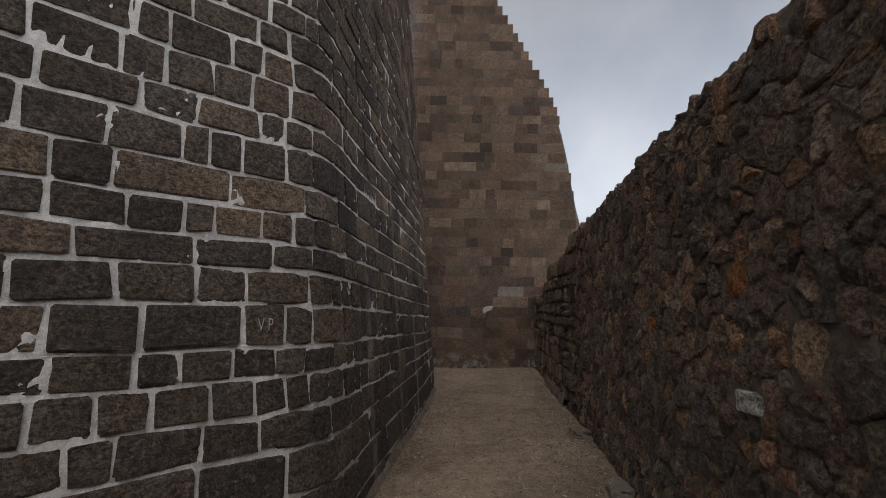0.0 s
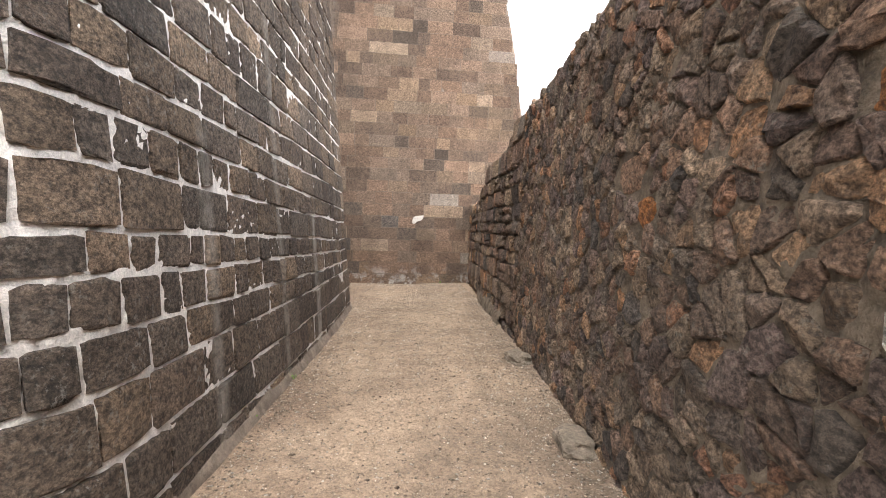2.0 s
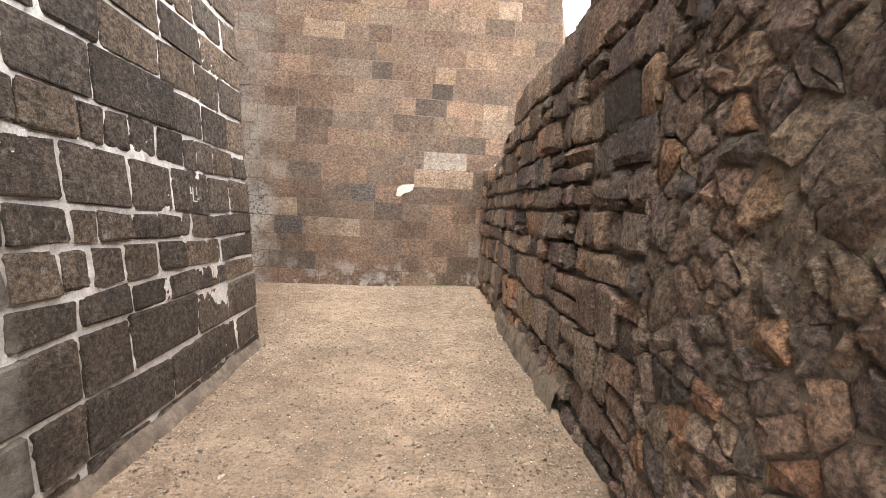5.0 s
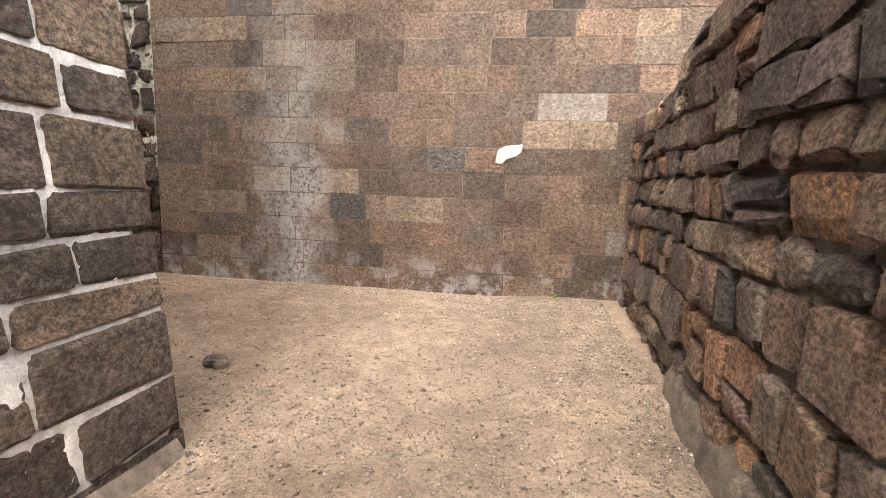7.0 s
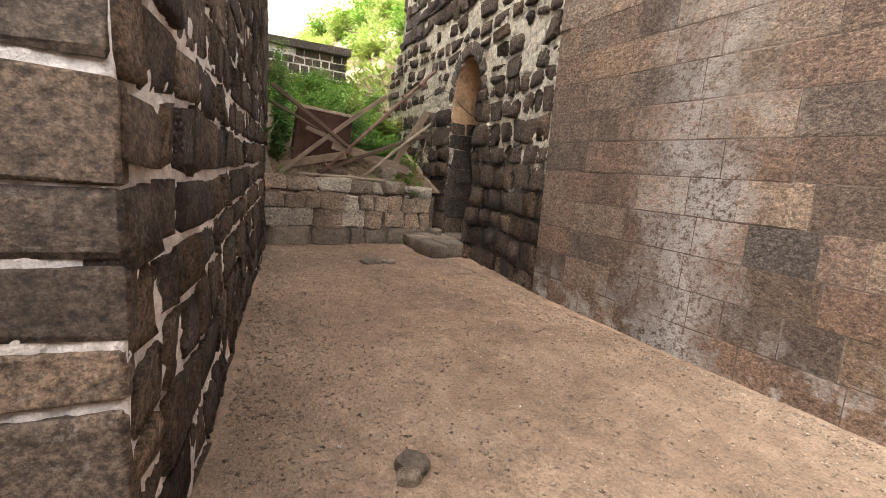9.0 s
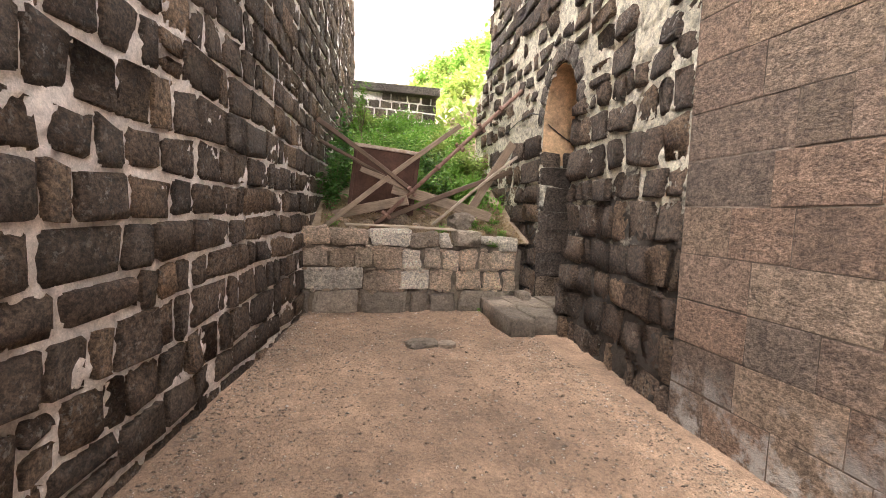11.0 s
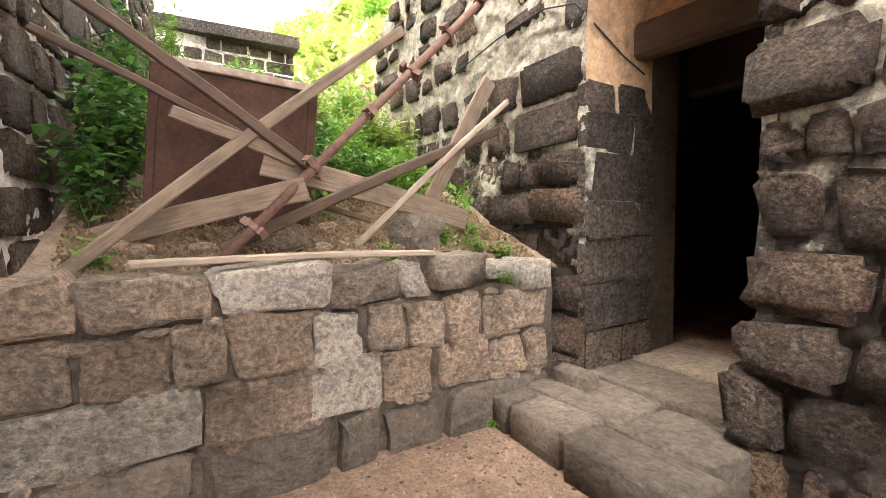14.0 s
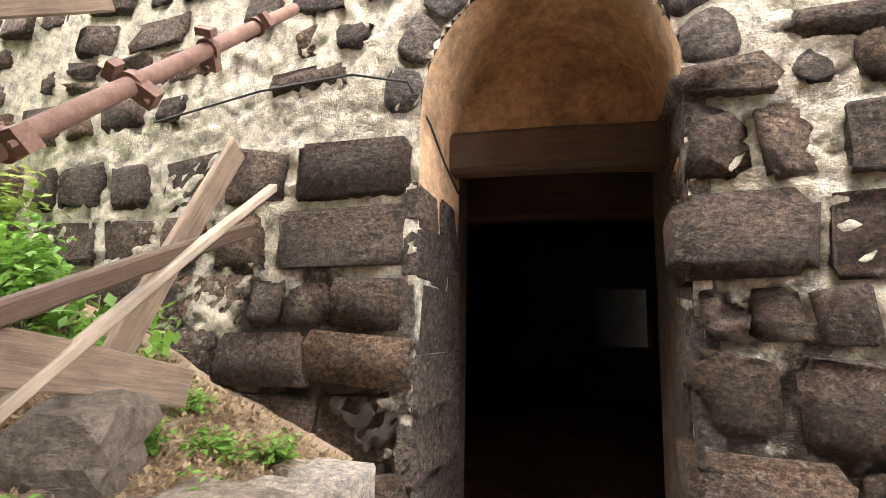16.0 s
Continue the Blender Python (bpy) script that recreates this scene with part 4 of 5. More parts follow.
faces = [(5 * i + k, 5 * i + 5 + k, 5 * i + 6 + k, 5 * i + 1 + k) for i in range(len(ss) - 1) for k in range(4)]
mesh_object("footing", verts, faces, mortar_earth, rubble_wall, True, "rough brown footing at the rubble wall foot")
polys = [q for q in cells(rng, SPLIT, rubble_face.length, -0.1, 3.5, 0.135, 0.088, 0.48, 0.32) if q[:, 1].max() < rubble_top(q[:, 0].mean()) + 0.02]
# a few stones that stand out by size and colour
NOTED = [(6.47, 1.87, 0.15, 0.12, orange_one), (6.40, 1.24, 0.15, 0.10, white_one), (8.61, 1.44, 0.09, 0.13, dark_one), (7.9, 1.05, 0.13, 0.11, dark_one), (5.9, 1.55, 0.13, 0.15, rubble_one), (7.84, 1.58, 0.14, 0.10, orange_one), (8.04, 1.80, 0.20, 0.12, rubble_one), (9.3, 1.5, 0.11, 0.12, rubble_one), (9.9, 1.5, 0.12, 0.12, rubble_one), (5.62, 1.45, 0.20, 0.14, rubble_one)]
for y, z, hs, hz, mat in NOTED:
    polys = [q for q in polys if ((np.mean(q, axis=0)[0] - rubble_s(y)) / (hs + 0.025)) ** 2 + ((np.mean(q, axis=0)[1] - z) / (hz + 0.02)) ** 2 > 1]
    turns, wild = ((0.60, 2.6, 3.75, 5.7), 0.06) if mat is white_one else ((0.5, 1.3, 2.5, 3.5, 4.4, 5.6), 0.22)
    polys.append(np.array([(rubble_s(y) + hs * math.cos(a) * rng.uniform(1 - wild, 1 + wild), z + hz * math.sin(a) * rng.uniform(1 - wild, 1 + wild)) for a in turns]))
build_polys(rubble_face, polys, rubble_wall, rubble_one, rubble_all, rng, 0.004, 0.015, (0.002, 0.024), 0.011, lambda s, z: rubble_s(10.2) < s < rubble_s(6.0) and 0.6 < z < 2.0, "brown rubble stones of the lane wall", [(rubble_s(y), z, mat) for y, z, hs, hz, mat in NOTED])

# ---- plain walls that close the place behind the walk ----
bmx = bmesh.new()
add_box(bmx, (-6.5, -4.2, -0.2), (2.0, -3.6, 6.0))
tagged(part("wall_closing", bmx, mortar_dark, None), "plain dark stone wall closing the lane", kind="structure")

# ---- the low dry-stone barrier ----
barrier_face = Face([(-6.34, 14.62), (-6.36, 16.2), (-6.34, 17.60)], 0.02, 0.05)
barrier_wall = sheet(barrier_face, 0, barrier_face.length, -0.2, lambda s: float(np.interp(s, [0, 1.6, 2.9], [0.95, 0.93, 0.84])), -0.04, 0.1, 0.45, 0.02, "wall_barrier", mortar_earth, "low dry-stone barrier of reused blocks")
BARRIER = [((-0.03, 0.275), (0.03, 0.22, 0.80, 1.44, 1.70, 2.08, 2.95)),
           ((0.285, 0.565), (0.03, 0.84, 1.33, 1.67, 2.04, 2.42, 2.73, 2.93)),
           ((0.575, 0.845), (0.03, 0.40, 0.72, 0.97, 1.32, 1.64, 1.87, 2.11, 2.36, 2.55, 2.93)),
           ((0.855, 1.075), (0.02, 0.41, 0.65, 0.90, 1.43, 1.81, 2.01))]
PALE = {(1, 0), (1, 2), (3, 3), (2, 4), (3, 5)}
for r, ((za, zb), cuts) in enumerate(BARRIER):
    for n, (a, b) in enumerate(zip(cuts, cuts[1:])):
        w = rng.normal(0, 0.017, 8)
        drop = -0.03 * (0.5 * (a + b)) / 2.9 * (zb / 1.0)
        quad = [(a + 0.008 + w[0], za + 0.006 + drop + w[1] * 0.5), (b - 0.008 + w[2], za + 0.006 + drop + w[3] * 0.5), (b - 0.008 + w[4] * 1.6, zb - 0.004 + drop + w[5]), (a + 0.008 + w[6] * 1.6, zb - 0.004 + drop + w[7])]
        q = np.array(quad)
        mids = [0.5 * (q[k] + q[(k + 1) % 4]) + rng.normal(0, 0.011, 2) for k in range(4)]
        p, faces = poly_points(barrier_face, np.array([v for k in range(4) for v in (q[k], mids[k])]), 0.007, rng.uniform(0.022, 0.045), rng.uniform(0.01, 0.06), 0.013, rng, 0.30)
        c = p.mean(0)
        m = (len(p) - 1) // 3
        faces = faces + [tuple(range(3 * m, 2 * m, -1))]
        ob = mesh_object("stone", (p - c).tolist(), faces, pale_one if (r, n) in PALE else (slab_one if r == 0 else loose_one), barrier_wall, False)
        ob.location = c
# small wedging stones in the gaps
for n in range(64):
    s, z = rng.uniform(0.1, 2.8), rng.choice([0.27, 0.555, 0.83]) + rng.normal(0, 0.014)
    c = barrier_face.at(s, z, 0.0)
    rk = rock("wedge_stone", c.tolist(), (0.04, rng.uniform(0.03, 0.07), rng.uniform(0.014, 0.028)), loose_one, 200 + n, barrier_wall)

# ---- the earth bank behind the barrier, and the hillside ----
def bank_height(x, y):
    u = -6.55 - x
    z = 0.93 + 0.40 * u if u < 6.2 else 3.41 + 0.25 * (u - 6.2)
    z += 0.05 * noise.noise((x * 1.7, y * 1.7, 4)) + 0.02 * noise.noise((x * 7, y * 7, 4))
    if y > 17.8 and x < -9.6:
        z += min(10.0, (y - 17.8) * 0.75 * min(1.0, (-9.6 - x) / 1.5)) + 0.3 * noise.noise((x * 0.6, y * 0.6, 8))
    return z


xs, ys = np.r_[np.arange(-45, -14, 1.0), np.arange(-14, -6.5, 0.12), -6.52], np.r_[np.arange(14.2, 18.5, 0.12), np.arange(18.5, 45, 1.0)]
verts = [(x, y, bank_height(x, y)) for x in xs for y in ys]
m = len(ys)
faces = []
for i in range(len(xs) - 1):
    for j in range(m - 1):
        if xs[i] > -9.7 and ys[j] > 18.2:
            continue
        faces.append((i * m + j, (i + 1) * m + j, (i + 1) * m + j + 1, i * m + j + 1))
bank = tagged(mesh_object("ground_bank", verts, faces, soil), "earth bank with litter rising to a green hillside", kind="structure")

# ---- the far fort wall above the bank ----
fort_face = Face([(-13.0, 15.0), (-13.45, 18.0)], 0.0, 0.05)
fort_wall = sheet(fort_face, 0, fort_face.length - 0.28, 2.6, lambda s: 4.52, -0.012, 0.1, 0.5, 0.012, "wall_fort", mortar_court, "dark basalt parapet wall with white joints on the bank")
quads = lay(fort_face, 0, fort_face.length - 0.26, 2.6, 4.3, 0.20, 0.27, 0.22, 0.40, 0.04, rng, 0.02, 0.02, 0.0, lambda s, z: z < 4.33)
build_stones(fort_face, quads, fort_wall, basalt_one, basalt_all, rng, (0.0, 0.02), 0.02, 0.006, lambda s, z: True, "dark basalt blocks")
bmp = bmesh.new()
add_box(bmp, (-13.65, 15.0, 4.40), (-12.96, 17.74, 4.60))
tagged(part("coping", bmp, dark_one, fort_wall, "dark weathered coping"), "", kind="")

# ---- the doorstep ----
def slab(name, x0, x1, y0, y1, top, thick, mat, label, seed):
    rr = np.random.default_rng(seed)
    f = Face([(x0, 0), (x1, 0)], 0, 0.05)
    quad = [(0.008, y0), (x1 - x0 - 0.008, y0), (x1 - x0 - 0.008, y1), (0.008, y1)]
    p = stone_points(f, [(a + rr.normal(0, 0.012), b + rr.normal(0, 0.012)) for a, b in quad], 0.0, 0.020, 0.008, rr, thick, 0.6)
    p = np.stack([p[:, 0], p[:, 2], top - p[:, 1]], 1)
    c = p.mean(0)
    ob = mesh_object(name, (p - c).tolist(), STONE_FACES + [tuple(range(27, 15, -1))], mat)
    ob.location = c
    return tagged(ob, label, "step", "doorstep slabs")


slab("step_stone", -6.38, -6.16, 17.02, 17.30, 0.20, 0.26, slab_one, "worn grey kerb stone of the doorstep", 1)
slab("step_stone", -6.16, -5.70, 17.02, 17.29, 0.205, 0.27, slab_one, "worn grey kerb stone of the doorstep", 2)
slab("step_stone", -5.70, -5.03, 16.98, 17.28, 0.20, 0.28, slab_one, "worn grey kerb stone with a rounded end", 3)
slab("step_slab", -6.32, -5.62, 17.29, 17.74, 0.215, 0.3, slab_one, "flat grey paving slab at the doorway", 4)
slab("step_slab", -5.62, -5.10, 17.28, 17.72, 0.21, 0.3, slab_one, "flat grey paving slab at the doorway", 5)
slab("step_slab", -6.25, -5.10, 17.74, 18.22, 0.235, 0.3, slab_one, "dusty paving slab inside the doorway", 6)
slab("step_slab", -6.25, -5.08, 18.22, 18.80, 0.262, 0.3, slab_one, "dusty threshold slab of the doorway", 7)
slab("plinth_stone", -6.30, -5.95, 17.50, 17.62, 0.30, 0.3, slab_one, "grey plinth stone against the wall foot", 8)

for x0, x1, y0, y1, top, thick, mat, label in ((-6.68, -6.33, 16.66, 17.02, 1.075, 0.20, buff_one, "squared buff capstone with a small socket"), (-6.66, -6.38, 17.03, 17.28, 1.0, 0.10, pale_one, "flat pale stone on the barrier"), (-6.56, -6.31, 17.29, 17.53, 1.01, 0.19, pale_one, "grey and white squared stone on the barrier")):
    ob = slab("stone_block", x0, x1, y0, y1, top, thick, mat, label, int(y0 * 10))
    ob["category"], ob["group"] = "stone block", "capstones of the barrier"
# no hole is cut: a flat dark square gives the socket's shade
bms = bmesh.new()
add_box(bms, (-6.53, 16.80, 1.071), (-6.48, 16.85, 1.079))
tagged(part("socket", bms, mortar_dark, None), "dark square standing in for the shaded socket of the capstone", "socket")

# ---- timbers and pipes leaning in a heap behind the barrier ----
G = "timbers heaped behind the barrier"
beam("timber", (-6.80, 14.84, 2.46), (-6.88, 16.12, 1.60), 0.043, 0.062, wood_brown, "long dark timber leaning on the basalt wall", "timber", 0, G, seed=1)
beam("timber", (-7.05, 14.86, 2.22), (-6.98, 15.75, 1.78), 0.043, 0.044, wood_brown, "short dark pole leaning on the basalt wall", "timber", 0, G, seed=2)
beam("timber", (-6.78, 14.95, 1.06), (-7.04, 16.83, 2.57), 0.043, 0.066, wood_grey, "grey timber leaning up across the heap", "timber", 0, G, seed=3)
beam("timber", (-6.88, 15.62, 1.13), (-7.06, 17.66, 1.96), 0.052, 0.066, wood_brown, "dark squared timber lying across the heap", "timber", 0, G, seed=4)
beam("timber", (-7.00, 16.40, 1.07), (-6.98, 17.70, 2.17), 0.043, 0.040, wood_pale, "pale split batten leaning on the wall", "timber", 0, G, seed=5)
beam("plank", (-7.12, 16.98, 1.22), (-7.22, 17.72, 2.40), 0.03, 0.13, wood_grey, "broad grey plank standing against the wall", "plank", 0, G, seed=6)
beam("plank", (-7.20, 15.05, 1.20), (-6.72, 16.05, 1.46), 0.035, 0.13, wood_grey, "broad grey plank lying on edge", "plank", 0, G, seed=7)
beam("plank", (-6.93, 15.86, 1.62), (-7.06, 17.35, 1.26), 0.035, 0.15, wood_grey, "broad grey plank with a sawn end", "plank", 0, G, seed=8)
beam("timber", (-6.93, 15.42, 1.86), (-6.92, 16.05, 1.63), 0.043, 0.070, wood_grey, "short grey timber with a sawn end", "timber", 0, G, seed=9)
beam("plank", (-6.44, 15.22, 1.112), (-6.42, 16.66, 1.085), 0.11, 0.03, wood_pale, "long pale plank lying along the barrier top", "plank", 0, G, seed=10)
beam("timber", (-7.12, 16.15, 1.40), (-7.08, 16.58, 1.27), 0.039, 0.040, wood_brown, "short round log end on the bank", "timber", 0, G, seed=12)


def pipe(a, b, radius):
    a, b = Vector(a), Vector(b)
    length = (b - a).length
    root = new("scaffold_pipe")
    root.matrix_basis = Matrix.Translation(a) @ (b - a).to_track_quat("Z", "Y").to_matrix().to_4x4()
    tagged(root, "rusty scaffold pipe with clamp collars leaning on the wall", "pipe", G)
    bm = bmesh.new()
    n = 16
    outer = [[bm.verts.new((r * math.cos(6.2832 * k / n), r * math.sin(6.2832 * k / n), z)) for k in range(n)] for r, z in ((radius, 0), (radius, length), (radius * 0.8, length), (radius * 0.8, length - 0.1), (radius * 0.8, 0.05), (radius * 0.8, 0))]
    for r0, r1 in zip(outer, outer[1:] + outer[:1]):
        for k in range(n):
            bm.faces.new((r0[k], r0[(k + 1) % n], r1[(k + 1) % n], r1[k])).smooth = True
    part("tube", bm, rust, root)
    for z in (0.30, 0.78, 1.28, 1.72, 2.15, 2.55):
        if z > length - 0.05:
            continue
        bm = bmesh.new()
        r = bmesh.ops.create_cone(bm, cap_ends=True, segments=14, radius1=radius * 1.45, radius2=radius * 1.45, depth=0.03)
        for side in (1, -1):
            vs = add_box(bm, (radius * 1.1 * side - 0.018, -0.03, -0.022), (radius * 1.1 * side + 0.045 * side, 0.03, 0.022))
        for v in bm.verts:
            v.co.z += z
        bmesh.ops.rotate(bm, verts=bm.verts, cent=(0, 0, 0), matrix=Matrix.Rotation(z * 2.3, 3, "Z"))
        clamp = part("clamp", bm, rust, root)
        bb = bmesh.new()
        bmesh.ops.create_cone(bb, cap_ends=True, segments=6, radius1=0.008, radius2=0.008, depth=0.075)
        bmesh.ops.translate(bb, verts=bb.verts, vec=Matrix.Rotation(z * 2.3, 3, "Z") @ Vector((radius * 1.1 + 0.03, 0, 0)) + Vector((0, 0, z)))
        part("bolt", bb, rust, clamp)
    return root


pipe((-6.70, 15.55, 1.04), (-6.93, 17.70, 3.12), 0.028)


# ---- the brown sheet-metal bin ----
def build_bin():
    root = new("metal_bin")
    root.matrix_basis = pose(-7.38, 15.27, 1.22, -5.5, 0, -5)
    tagged(root, "large open brown rusted sheet-metal bin with a flaking pale rim", "bin")
    w, d, h, t = 0.93, 0.75, 1.0, 0.03

    def panel(name, lo, hi, mat, parent=root, label=""):
        bm = bmesh.new()
        add_box(bm, lo, hi)
        bmesh.ops.bevel(bm, geom=bm.edges[:], offset=0.006, segments=1, affect="EDGES")
        return part(name, bm, mat, parent, label)

    panel("front_panel", (0, 0, 0), (t, w, h), brown_sheet)
    panel("back_panel", (-d, 0, 0), (-d + t, w, h), brown_sheet)
    panel("side_panel", (-d + t, 0, 0), (0, t, h), brown_sheet)
    panel("side_panel", (-d + t, w - t, 0), (0, w, h), brown_sheet)
    panel("base_panel", (-d + t, t, 0), (0, w - t, t), brown_sheet)
    panel("rim", (-0.05, -0.02, h), (t + 0.03, w + 0.02, h + 0.05), rim_paint, root, "flaking pale rim")
    panel("rim", (-d - 0.02, -0.02, h), (-d + t + 0.02, w + 0.02, h + 0.035), rim_paint, root, "flaking pale rim")
    panel("corner_post", (0, w - 0.05, 0), (t + 0.02, w + 0.01, h - 0.002), brown_sheet)
    panel("corner_post", (0, -0.02, 0), (t + 0.03, 0.03, h - 0.002), brown_sheet)


build_bin()

# ---- loose stones ----
tagged(rock("boulder", (-6.95, 16.86, 1.16), (0.15, 0.17, 0.16), slab_one, 3, block=0.8, turn=20), "brown boulder on the earth bank", "boulder")
tagged(rock("boulder", (-7.1, 15.95, 1.17), (0.16, 0.22, 0.10), loose_one, 4, block=0.3), "brown boulder under the timbers", "boulder")
tagged(rock("floor_stone", (-4.80, 15.96, 0.015), (0.12, 0.17, 0.055), slab_one, 8, turn=15, block=0.5), "flat brown stone half buried in the court", "stone")
tagged(rock("floor_stone", (-4.76, 16.20, 0.015), (0.09, 0.10, 0.05), slab_one, 9, turn=40, block=0.5), "small brown stone lying in the court", "stone")
tagged(rock("floor_stone", (-0.52, 14.76, 0.015), (0.085, 0.075, 0.045), slab_one, 15, turn=30, block=0.2), "lone brown stone lying on the gravel", "stone")
tagged(rock("floor_stone", (-0.44, 14.71, 0.012), (0.055, 0.05, 0.035), loose_one, 16, turn=70, block=0.5), "small brown stone lying beside a larger one", "stone")
tagged(rock("floor_slab", (1.84, 8.45, 0.03), (0.13, 0.20, 0.07), slab_one, 21, turn=-8, block=0.75), "flat grey slab lying at the wall foot", "slab")
tagged(rock("floor_slab", (2.04, 10.45, 0.03), (0.12, 0.18, 0.07), slab_one, 22, turn=12, block=0.75), "flat grey slab lying at the wall foot", "slab")
for n in range(40):
    s = rng.uniform(0.2, 2.6)
    x, y = -6.5 - rng.uniform(0.1, 1.0), 14.9 + s
    tagged(rock("bank_stone", (x, y, bank_height(x, y) + 0.01), (rng.uniform(0.03, 0.08), rng.uniform(0.03, 0.08), 0.035), loose_one, 60 + n, turn=n * 40, block=0.3), "small brown stone in the bank", "stone", "bank stones")

# a patch of white paint on the ashlar
f = [(-0.14, -0.10), (-0.12, 0.04), (-0.03, 0.09), (0.08, 0.10), (0.15, 0.11), (0.14, 0.02), (0.07, -0.03), (-0.01, -0.05), (-0.07, -0.11)]
v = [(1.40 + a, 17.289, 1.65 + b) for a, b in f] + [(1.40 + a * 1.02, 17.302, 1.65 + b * 1.02) for a, b in f]
tagged(mesh_object("paint_patch", v, [tuple(range(9))[::-1]] + [(k, (k + 1) % 9, 9 + (k + 1) % 9, 9 + k) for k in range(9)], white_paint, ashlar_wall, False), "")
# chalked marks on the bastion
chalk = plain_material("white_chalk", (0.85, 0.83, 0.80), (0.55, 0.52, 0.48), 60, 0.95)


def on_lane_wall(s, z):
    p, q, up = (Vector(lane_face.at(a, b, 0.021).tolist()) for a, b in ((s, z), (s + 0.05, z), (s, z + 0.05)))
    x, y = (q - p).normalized(), (up - p).normalized()
    n = x.cross(y).normalized()
    return Matrix.Translation(p) @ Matrix((x, n.cross(x), n)).transposed().to_4x4()


letters = bpy.data.curves.new("chalk_letters", "FONT")
letters.body, letters.size, letters.align_x, letters.align_y = "V P", 0.125, "CENTER", "CENTER"
letters.offset, letters.extrude, letters.resolution_u = -0.0022, 0.002, 4
letters.materials.append(chalk)
mark = new("chalk_letters", letters)
mark.parent = lane_wall
mark.matrix_basis = on_lane_wall(6.42, 1.565) @ Matrix.Diagonal((0.62, 1, 1, 1))
bmk = bmesh.new()
for x0, x1, y0, y1 in ((-0.062, -0.05, 0.0, 0.05), (-0.05, -0.03, 0.005, 0.013), (-0.03, -0.02, -0.045, 0.045), (-0.02, 0.03, -0.05, -0.042), (0.025, 0.034, -0.005, 0.05), (0.03, 0.06, -0.035, -0.027)):
    add_box(bmk, (x0, y0, -0.002), (x1, y1, 0.002))
part("chalk_mark", bmk, chalk, lane_wall).matrix_basis = on_lane_wall(12.36, 1.36)


# ---- plants ----
def bush(centre, size, count, leaf, material, seed, label, category="bush", group="bushes on the bank"):
    """A low bush: thin stems with many small bent leaves."""
    rr = np.random.default_rng(seed)
    root = new("bush" if category == "bush" else "weed")
    root.location = centre
    tagged(root, label, category, group)
    sv, sf, lv, lf = [], [], [], []
    stems = max(5, int(count / 40))
    tips = []
    for k in range(stems):
        a, lean = rr.uniform(0, 6.283), rr.uniform(0.1, 0.95)
        tip = np.array([math.cos(a) * lean * size[0], math.sin(a) * lean * size[1], size[2] * rr.uniform(0.5, 1.0) * (1.1 - 0.5 * lean)])
        tips.append(tip)
        r = 0.004 + 0.004 * size[2]
        b = len(sv)
        for f in (0.0, 0.5, 1.0):
            c = tip * f + np.array([0, 0, size[2] * 0.12 * math.sin(f * 3.14)])
            for q in range(3):
                sv.append((c + r * (1.2 - f) * np.array([math.cos(q * 2.1), math.sin(q * 2.1), 0])).tolist())
        for f in range(2):
            for q in range(3):
                sf.append((b + f * 3 + q, b + f * 3 + (q + 1) % 3, b + f * 3 + 3 + (q + 1) % 3, b + f * 3 + 3 + q))
    for k in range(count):
        t = tips[rr.integers(stems)]
        f = rr.uniform(0.25, 1.05)
        c = t * f + np.array([0, 0, size[2] * 0.12]) + rr.normal(0, 0.16, 3) * np.array(size) * (0.5 + 0.5 * f)
        c[2] = max(c[2], 0.01)
        a, tilt, ln = rr.uniform(0, 6.283), rr.uniform(-0.5, 0.9), leaf * rr.uniform(0.6, 1.35)
        d = np.array([math.cos(a) * math.cos(tilt), math.sin(a) * math.cos(tilt), math.sin(tilt)])
        s = np.array([-math.sin(a), math.cos(a), rr.uniform(-0.4, 0.4)]) * ln * 0.32
        dn = np.array([0, 0, -ln * 0.18])
        b = len(lv)
        lv += [c.tolist(), (c + d * ln * 0.5 + s).tolist(), (c + d * ln + dn).tolist(), (c + d * ln * 0.5 - s).tolist()]
        lf += [(b, b + 1, b + 2), (b, b + 2, b + 3)]
    mesh_object("stem", sv, sf, stem_mat, root)
    mesh_object("foliage", lv, lf, material, root, False)
    return root


def on_bank(x, y, dz=0.0):
    return (x, y, bank_height(x, y) + dz)


pr = np.random.default_rng(77)
for n in range(16):
    x, y = pr.uniform(-9.4, -7.75), pr.uniform(16.3, 17.6)
    bush(on_bank(x, y, -0.02), (0.30, 0.30, pr.uniform(0.30, 0.6)), 520, 0.055, (leaf_a, leaf_b, leaf_a)[n % 3], 100 + n, "bright green leafy bush on the bank")
for n in range(14):
    x, y = pr.uniform(-12.7, -8.4), pr.uniform(15.7, 17.9)
    bush(on_bank(x, y, -0.02), (0.45, 0.45, pr.uniform(0.3, 0.65)), 560, 0.075, (leaf_a, leaf_y)[n % 2], 140 + n, "green leafy bush farther up the bank")
for n in range(5):
    bush(on_bank(-7.3 - 0.28 * n, 15.02 + 0.05 * n, -0.02), (0.22, 0.20, 0.75 + 0.1 * n), 420, 0.075, leaf_b, 170 + n, "deep green broad-leaved bush between bin and wall")
for n, (x, y, h) in enumerate(((-11.5, 15.6, 1.5), (-12.4, 15.6, 1.2))):
    bush(on_bank(x, y), (0.2, 0.2, h), 380, 0.06, leaf_a, 180 + n, "green creeper climbing the court wall")
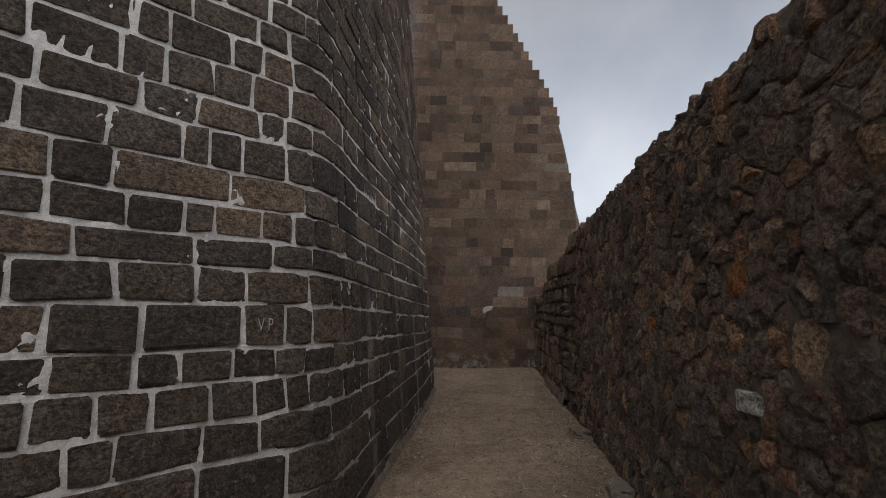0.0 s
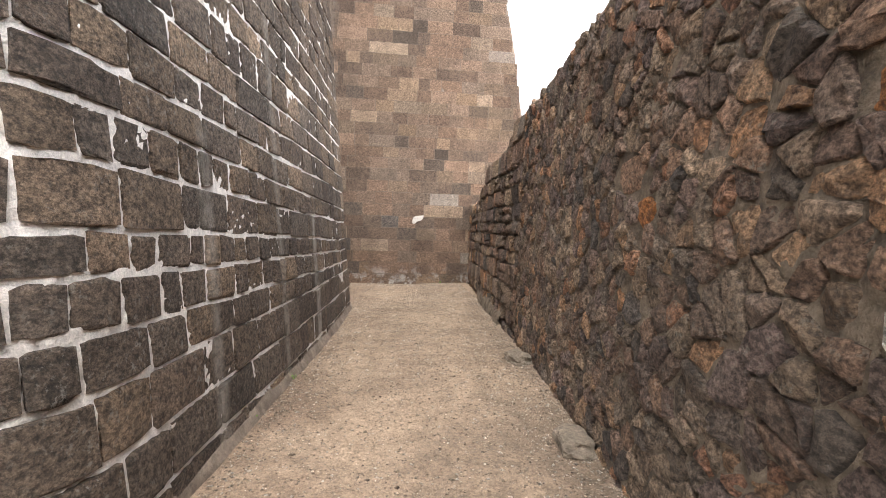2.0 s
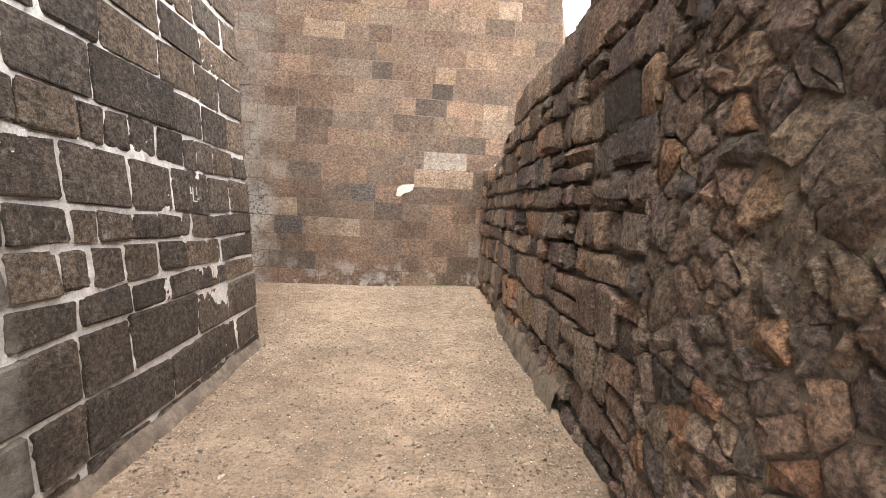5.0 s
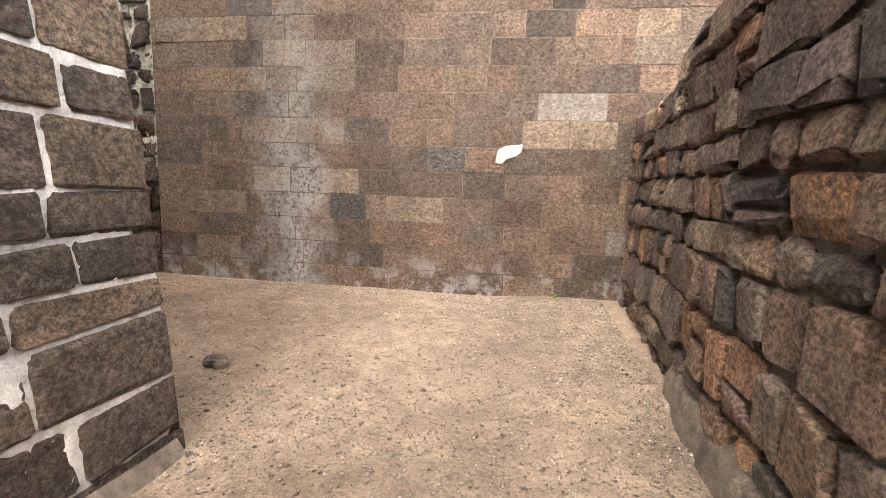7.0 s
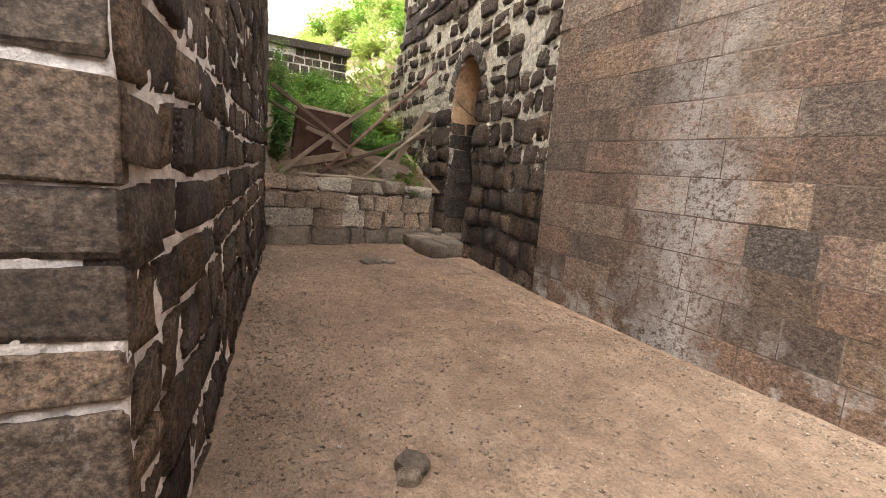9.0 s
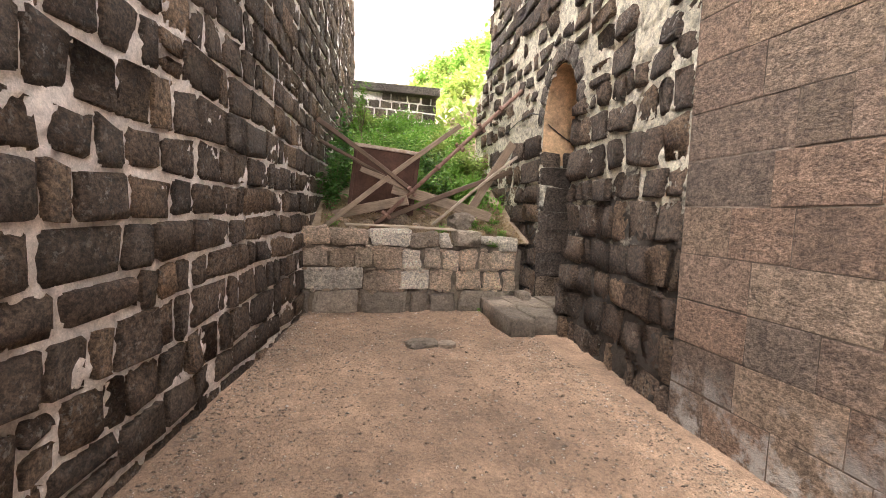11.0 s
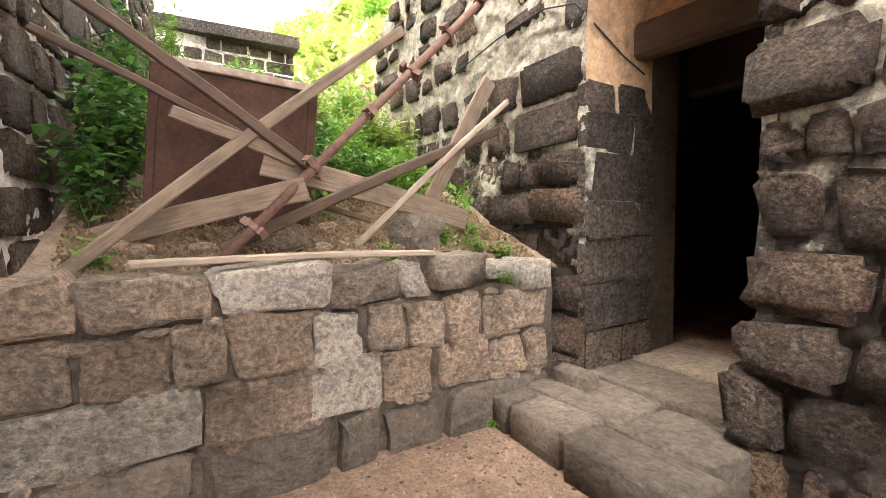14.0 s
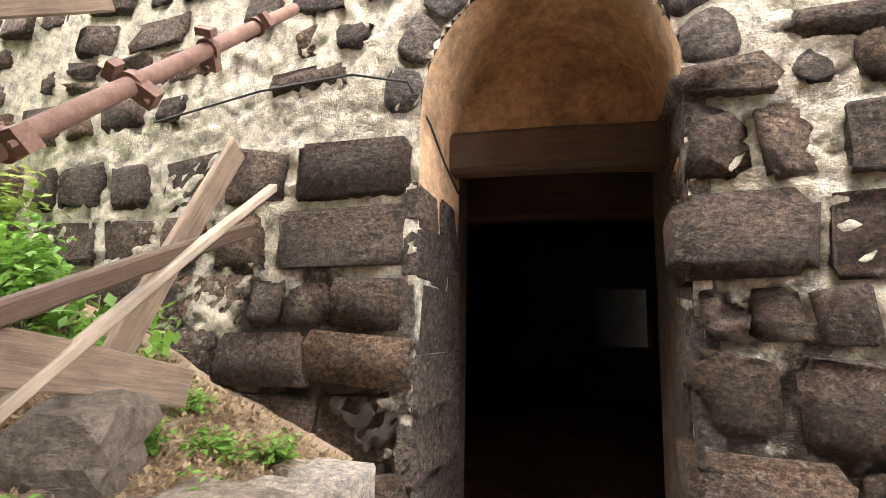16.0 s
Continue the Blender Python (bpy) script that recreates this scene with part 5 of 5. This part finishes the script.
for n, (x, y) in enumerate(((-6.95, 17.1), (-6.80, 17.25), (-7.1, 17.4), (-6.62, 16.95), (-6.75, 16.55), (-6.62, 15.7), (-6.70, 17.42), (-6.85, 15.05), (-6.42, 17.22))):
    bush(on_bank(x, y, -0.01), (0.13, 0.13, 0.13), 190, 0.034, leaf_a, 190 + n, "small bright green weed on the bank", "weed", "weeds")
for n, (x, y) in enumerate(((-0.30, 9.9), (-0.42, 9.0), (-0.28, 10.4), (-6.3, 17.0), (2.0, 17.2))):
    bush((x, y, ground_height(x, y)), (0.05, 0.05, 0.05), 60, 0.02, leaf_a, 210 + n, "tiny green weed at the wall foot", "weed", "weeds")
# hillside scrub and trees against the sky
for n in range(30):
    x, y = pr.uniform(-26, -12.5), pr.uniform(18.6, 27)
    bush(on_bank(x, y, -0.1), (1.0, 1.0, pr.uniform(0.7, 1.5)), 620, 0.17, (leaf_y, leaf_a)[n % 2], 300 + n, "sunlit green scrub on the hillside", "bush", "hillside scrub")
bush((2.25, 9.3, 3.04), (0.12, 0.12, 0.14), 50, 0.03, leaf_b, 400, "small plant growing on the wall top", "weed", "weeds")


def cable(points, radius, label):
    cu = bpy.data.curves.new("cable", "CURVE")
    cu.dimensions, cu.bevel_depth = "3D", radius
    sp = cu.splines.new("POLY")
    sp.points.add(len(points) - 1)
    for p, c in zip(sp.points, points):
        p.co = (*c, 1)
    cu.materials.append(cable_mat)
    return tagged(new("cable", cu), label, "cable")


cable([door_face.at(s, z, 0.05).tolist() for s, z in ((DL - 1.6, 2.62), (DL - 0.9, 2.72), (DL - 0.35, 2.74), (DL - 0.05, 2.66))] + [door_point(DL + 0.012, 2.5, 0.1), door_point(DL + 0.02, 2.36, 0.3), door_point(DL + 0.03, 2.25, 0.5)], 0.006, "thin black cable strung along the wall into the doorway")


def ground_cover(name, count, spot, leaf, material, seed, label):
    """Low herbs over a slope: a sheet of many small leaves."""
    rr = np.random.default_rng(seed)
    lv, lf = [], []
    for k in range(count):
        x, y, z = spot(rr)
        a, tilt, ln = rr.uniform(0, 6.283), rr.uniform(-0.2, 1.2), leaf * rr.uniform(0.5, 1.4)
        d = np.array([math.cos(a) * math.cos(tilt), math.sin(a) * math.cos(tilt), math.sin(tilt)]) * ln
        s = np.array([-math.sin(a), math.cos(a), rr.uniform(-0.4, 0.4)]) * ln * 0.28
        c = np.array([x, y, z])
        b = len(lv)
        lv += [c.tolist(), (c + d * 0.5 + s).tolist(), (c + d).tolist(), (c + d * 0.5 - s).tolist()]
        lf += [(b, b + 1, b + 2), (b, b + 2, b + 3)]
    return tagged(mesh_object(name, lv, lf, material, None, False), label, "grass", kind="stuff")


def near_spot(rr):
    while True:
        x, y = rr.uniform(-13.2, -7.4), rr.uniform(15.2, 17.8)
        if noise.noise((x * 1.3, y * 1.3, 5)) + 0.35 * (-7.6 - x) > 0.05 and not (x > -8.3 and y < 16.3):
            return x, y, bank_height(x, y) + rr.random() ** 2 * 0.25


def far_spot(rr):
    while True:
        x, y = rr.uniform(-30, -9.8), rr.uniform(17.6, 30)
        if noise.noise((x * 0.45, y * 0.45, 15)) > 0.02:
            return x, y, bank_height(x, y) + rr.random() ** 2 * 0.5


ground_cover("undergrowth", 16000, near_spot, 0.075, leaf_a, 901, "bright green undergrowth over the bank")
ground_cover("hill_grass", 17000, far_spot, 0.20, leaf_y, 902, "pale green herbs over the hillside")


def litter_spot(rr):
    x, y = rr.uniform(-7.9, -6.45), rr.uniform(14.9, 17.7)
    return x, y, bank_height(x, y) + 0.012


ground_cover("dry_litter", 26000, litter_spot, 0.027, straw, 903, "dry straw and leaf litter on the bank")
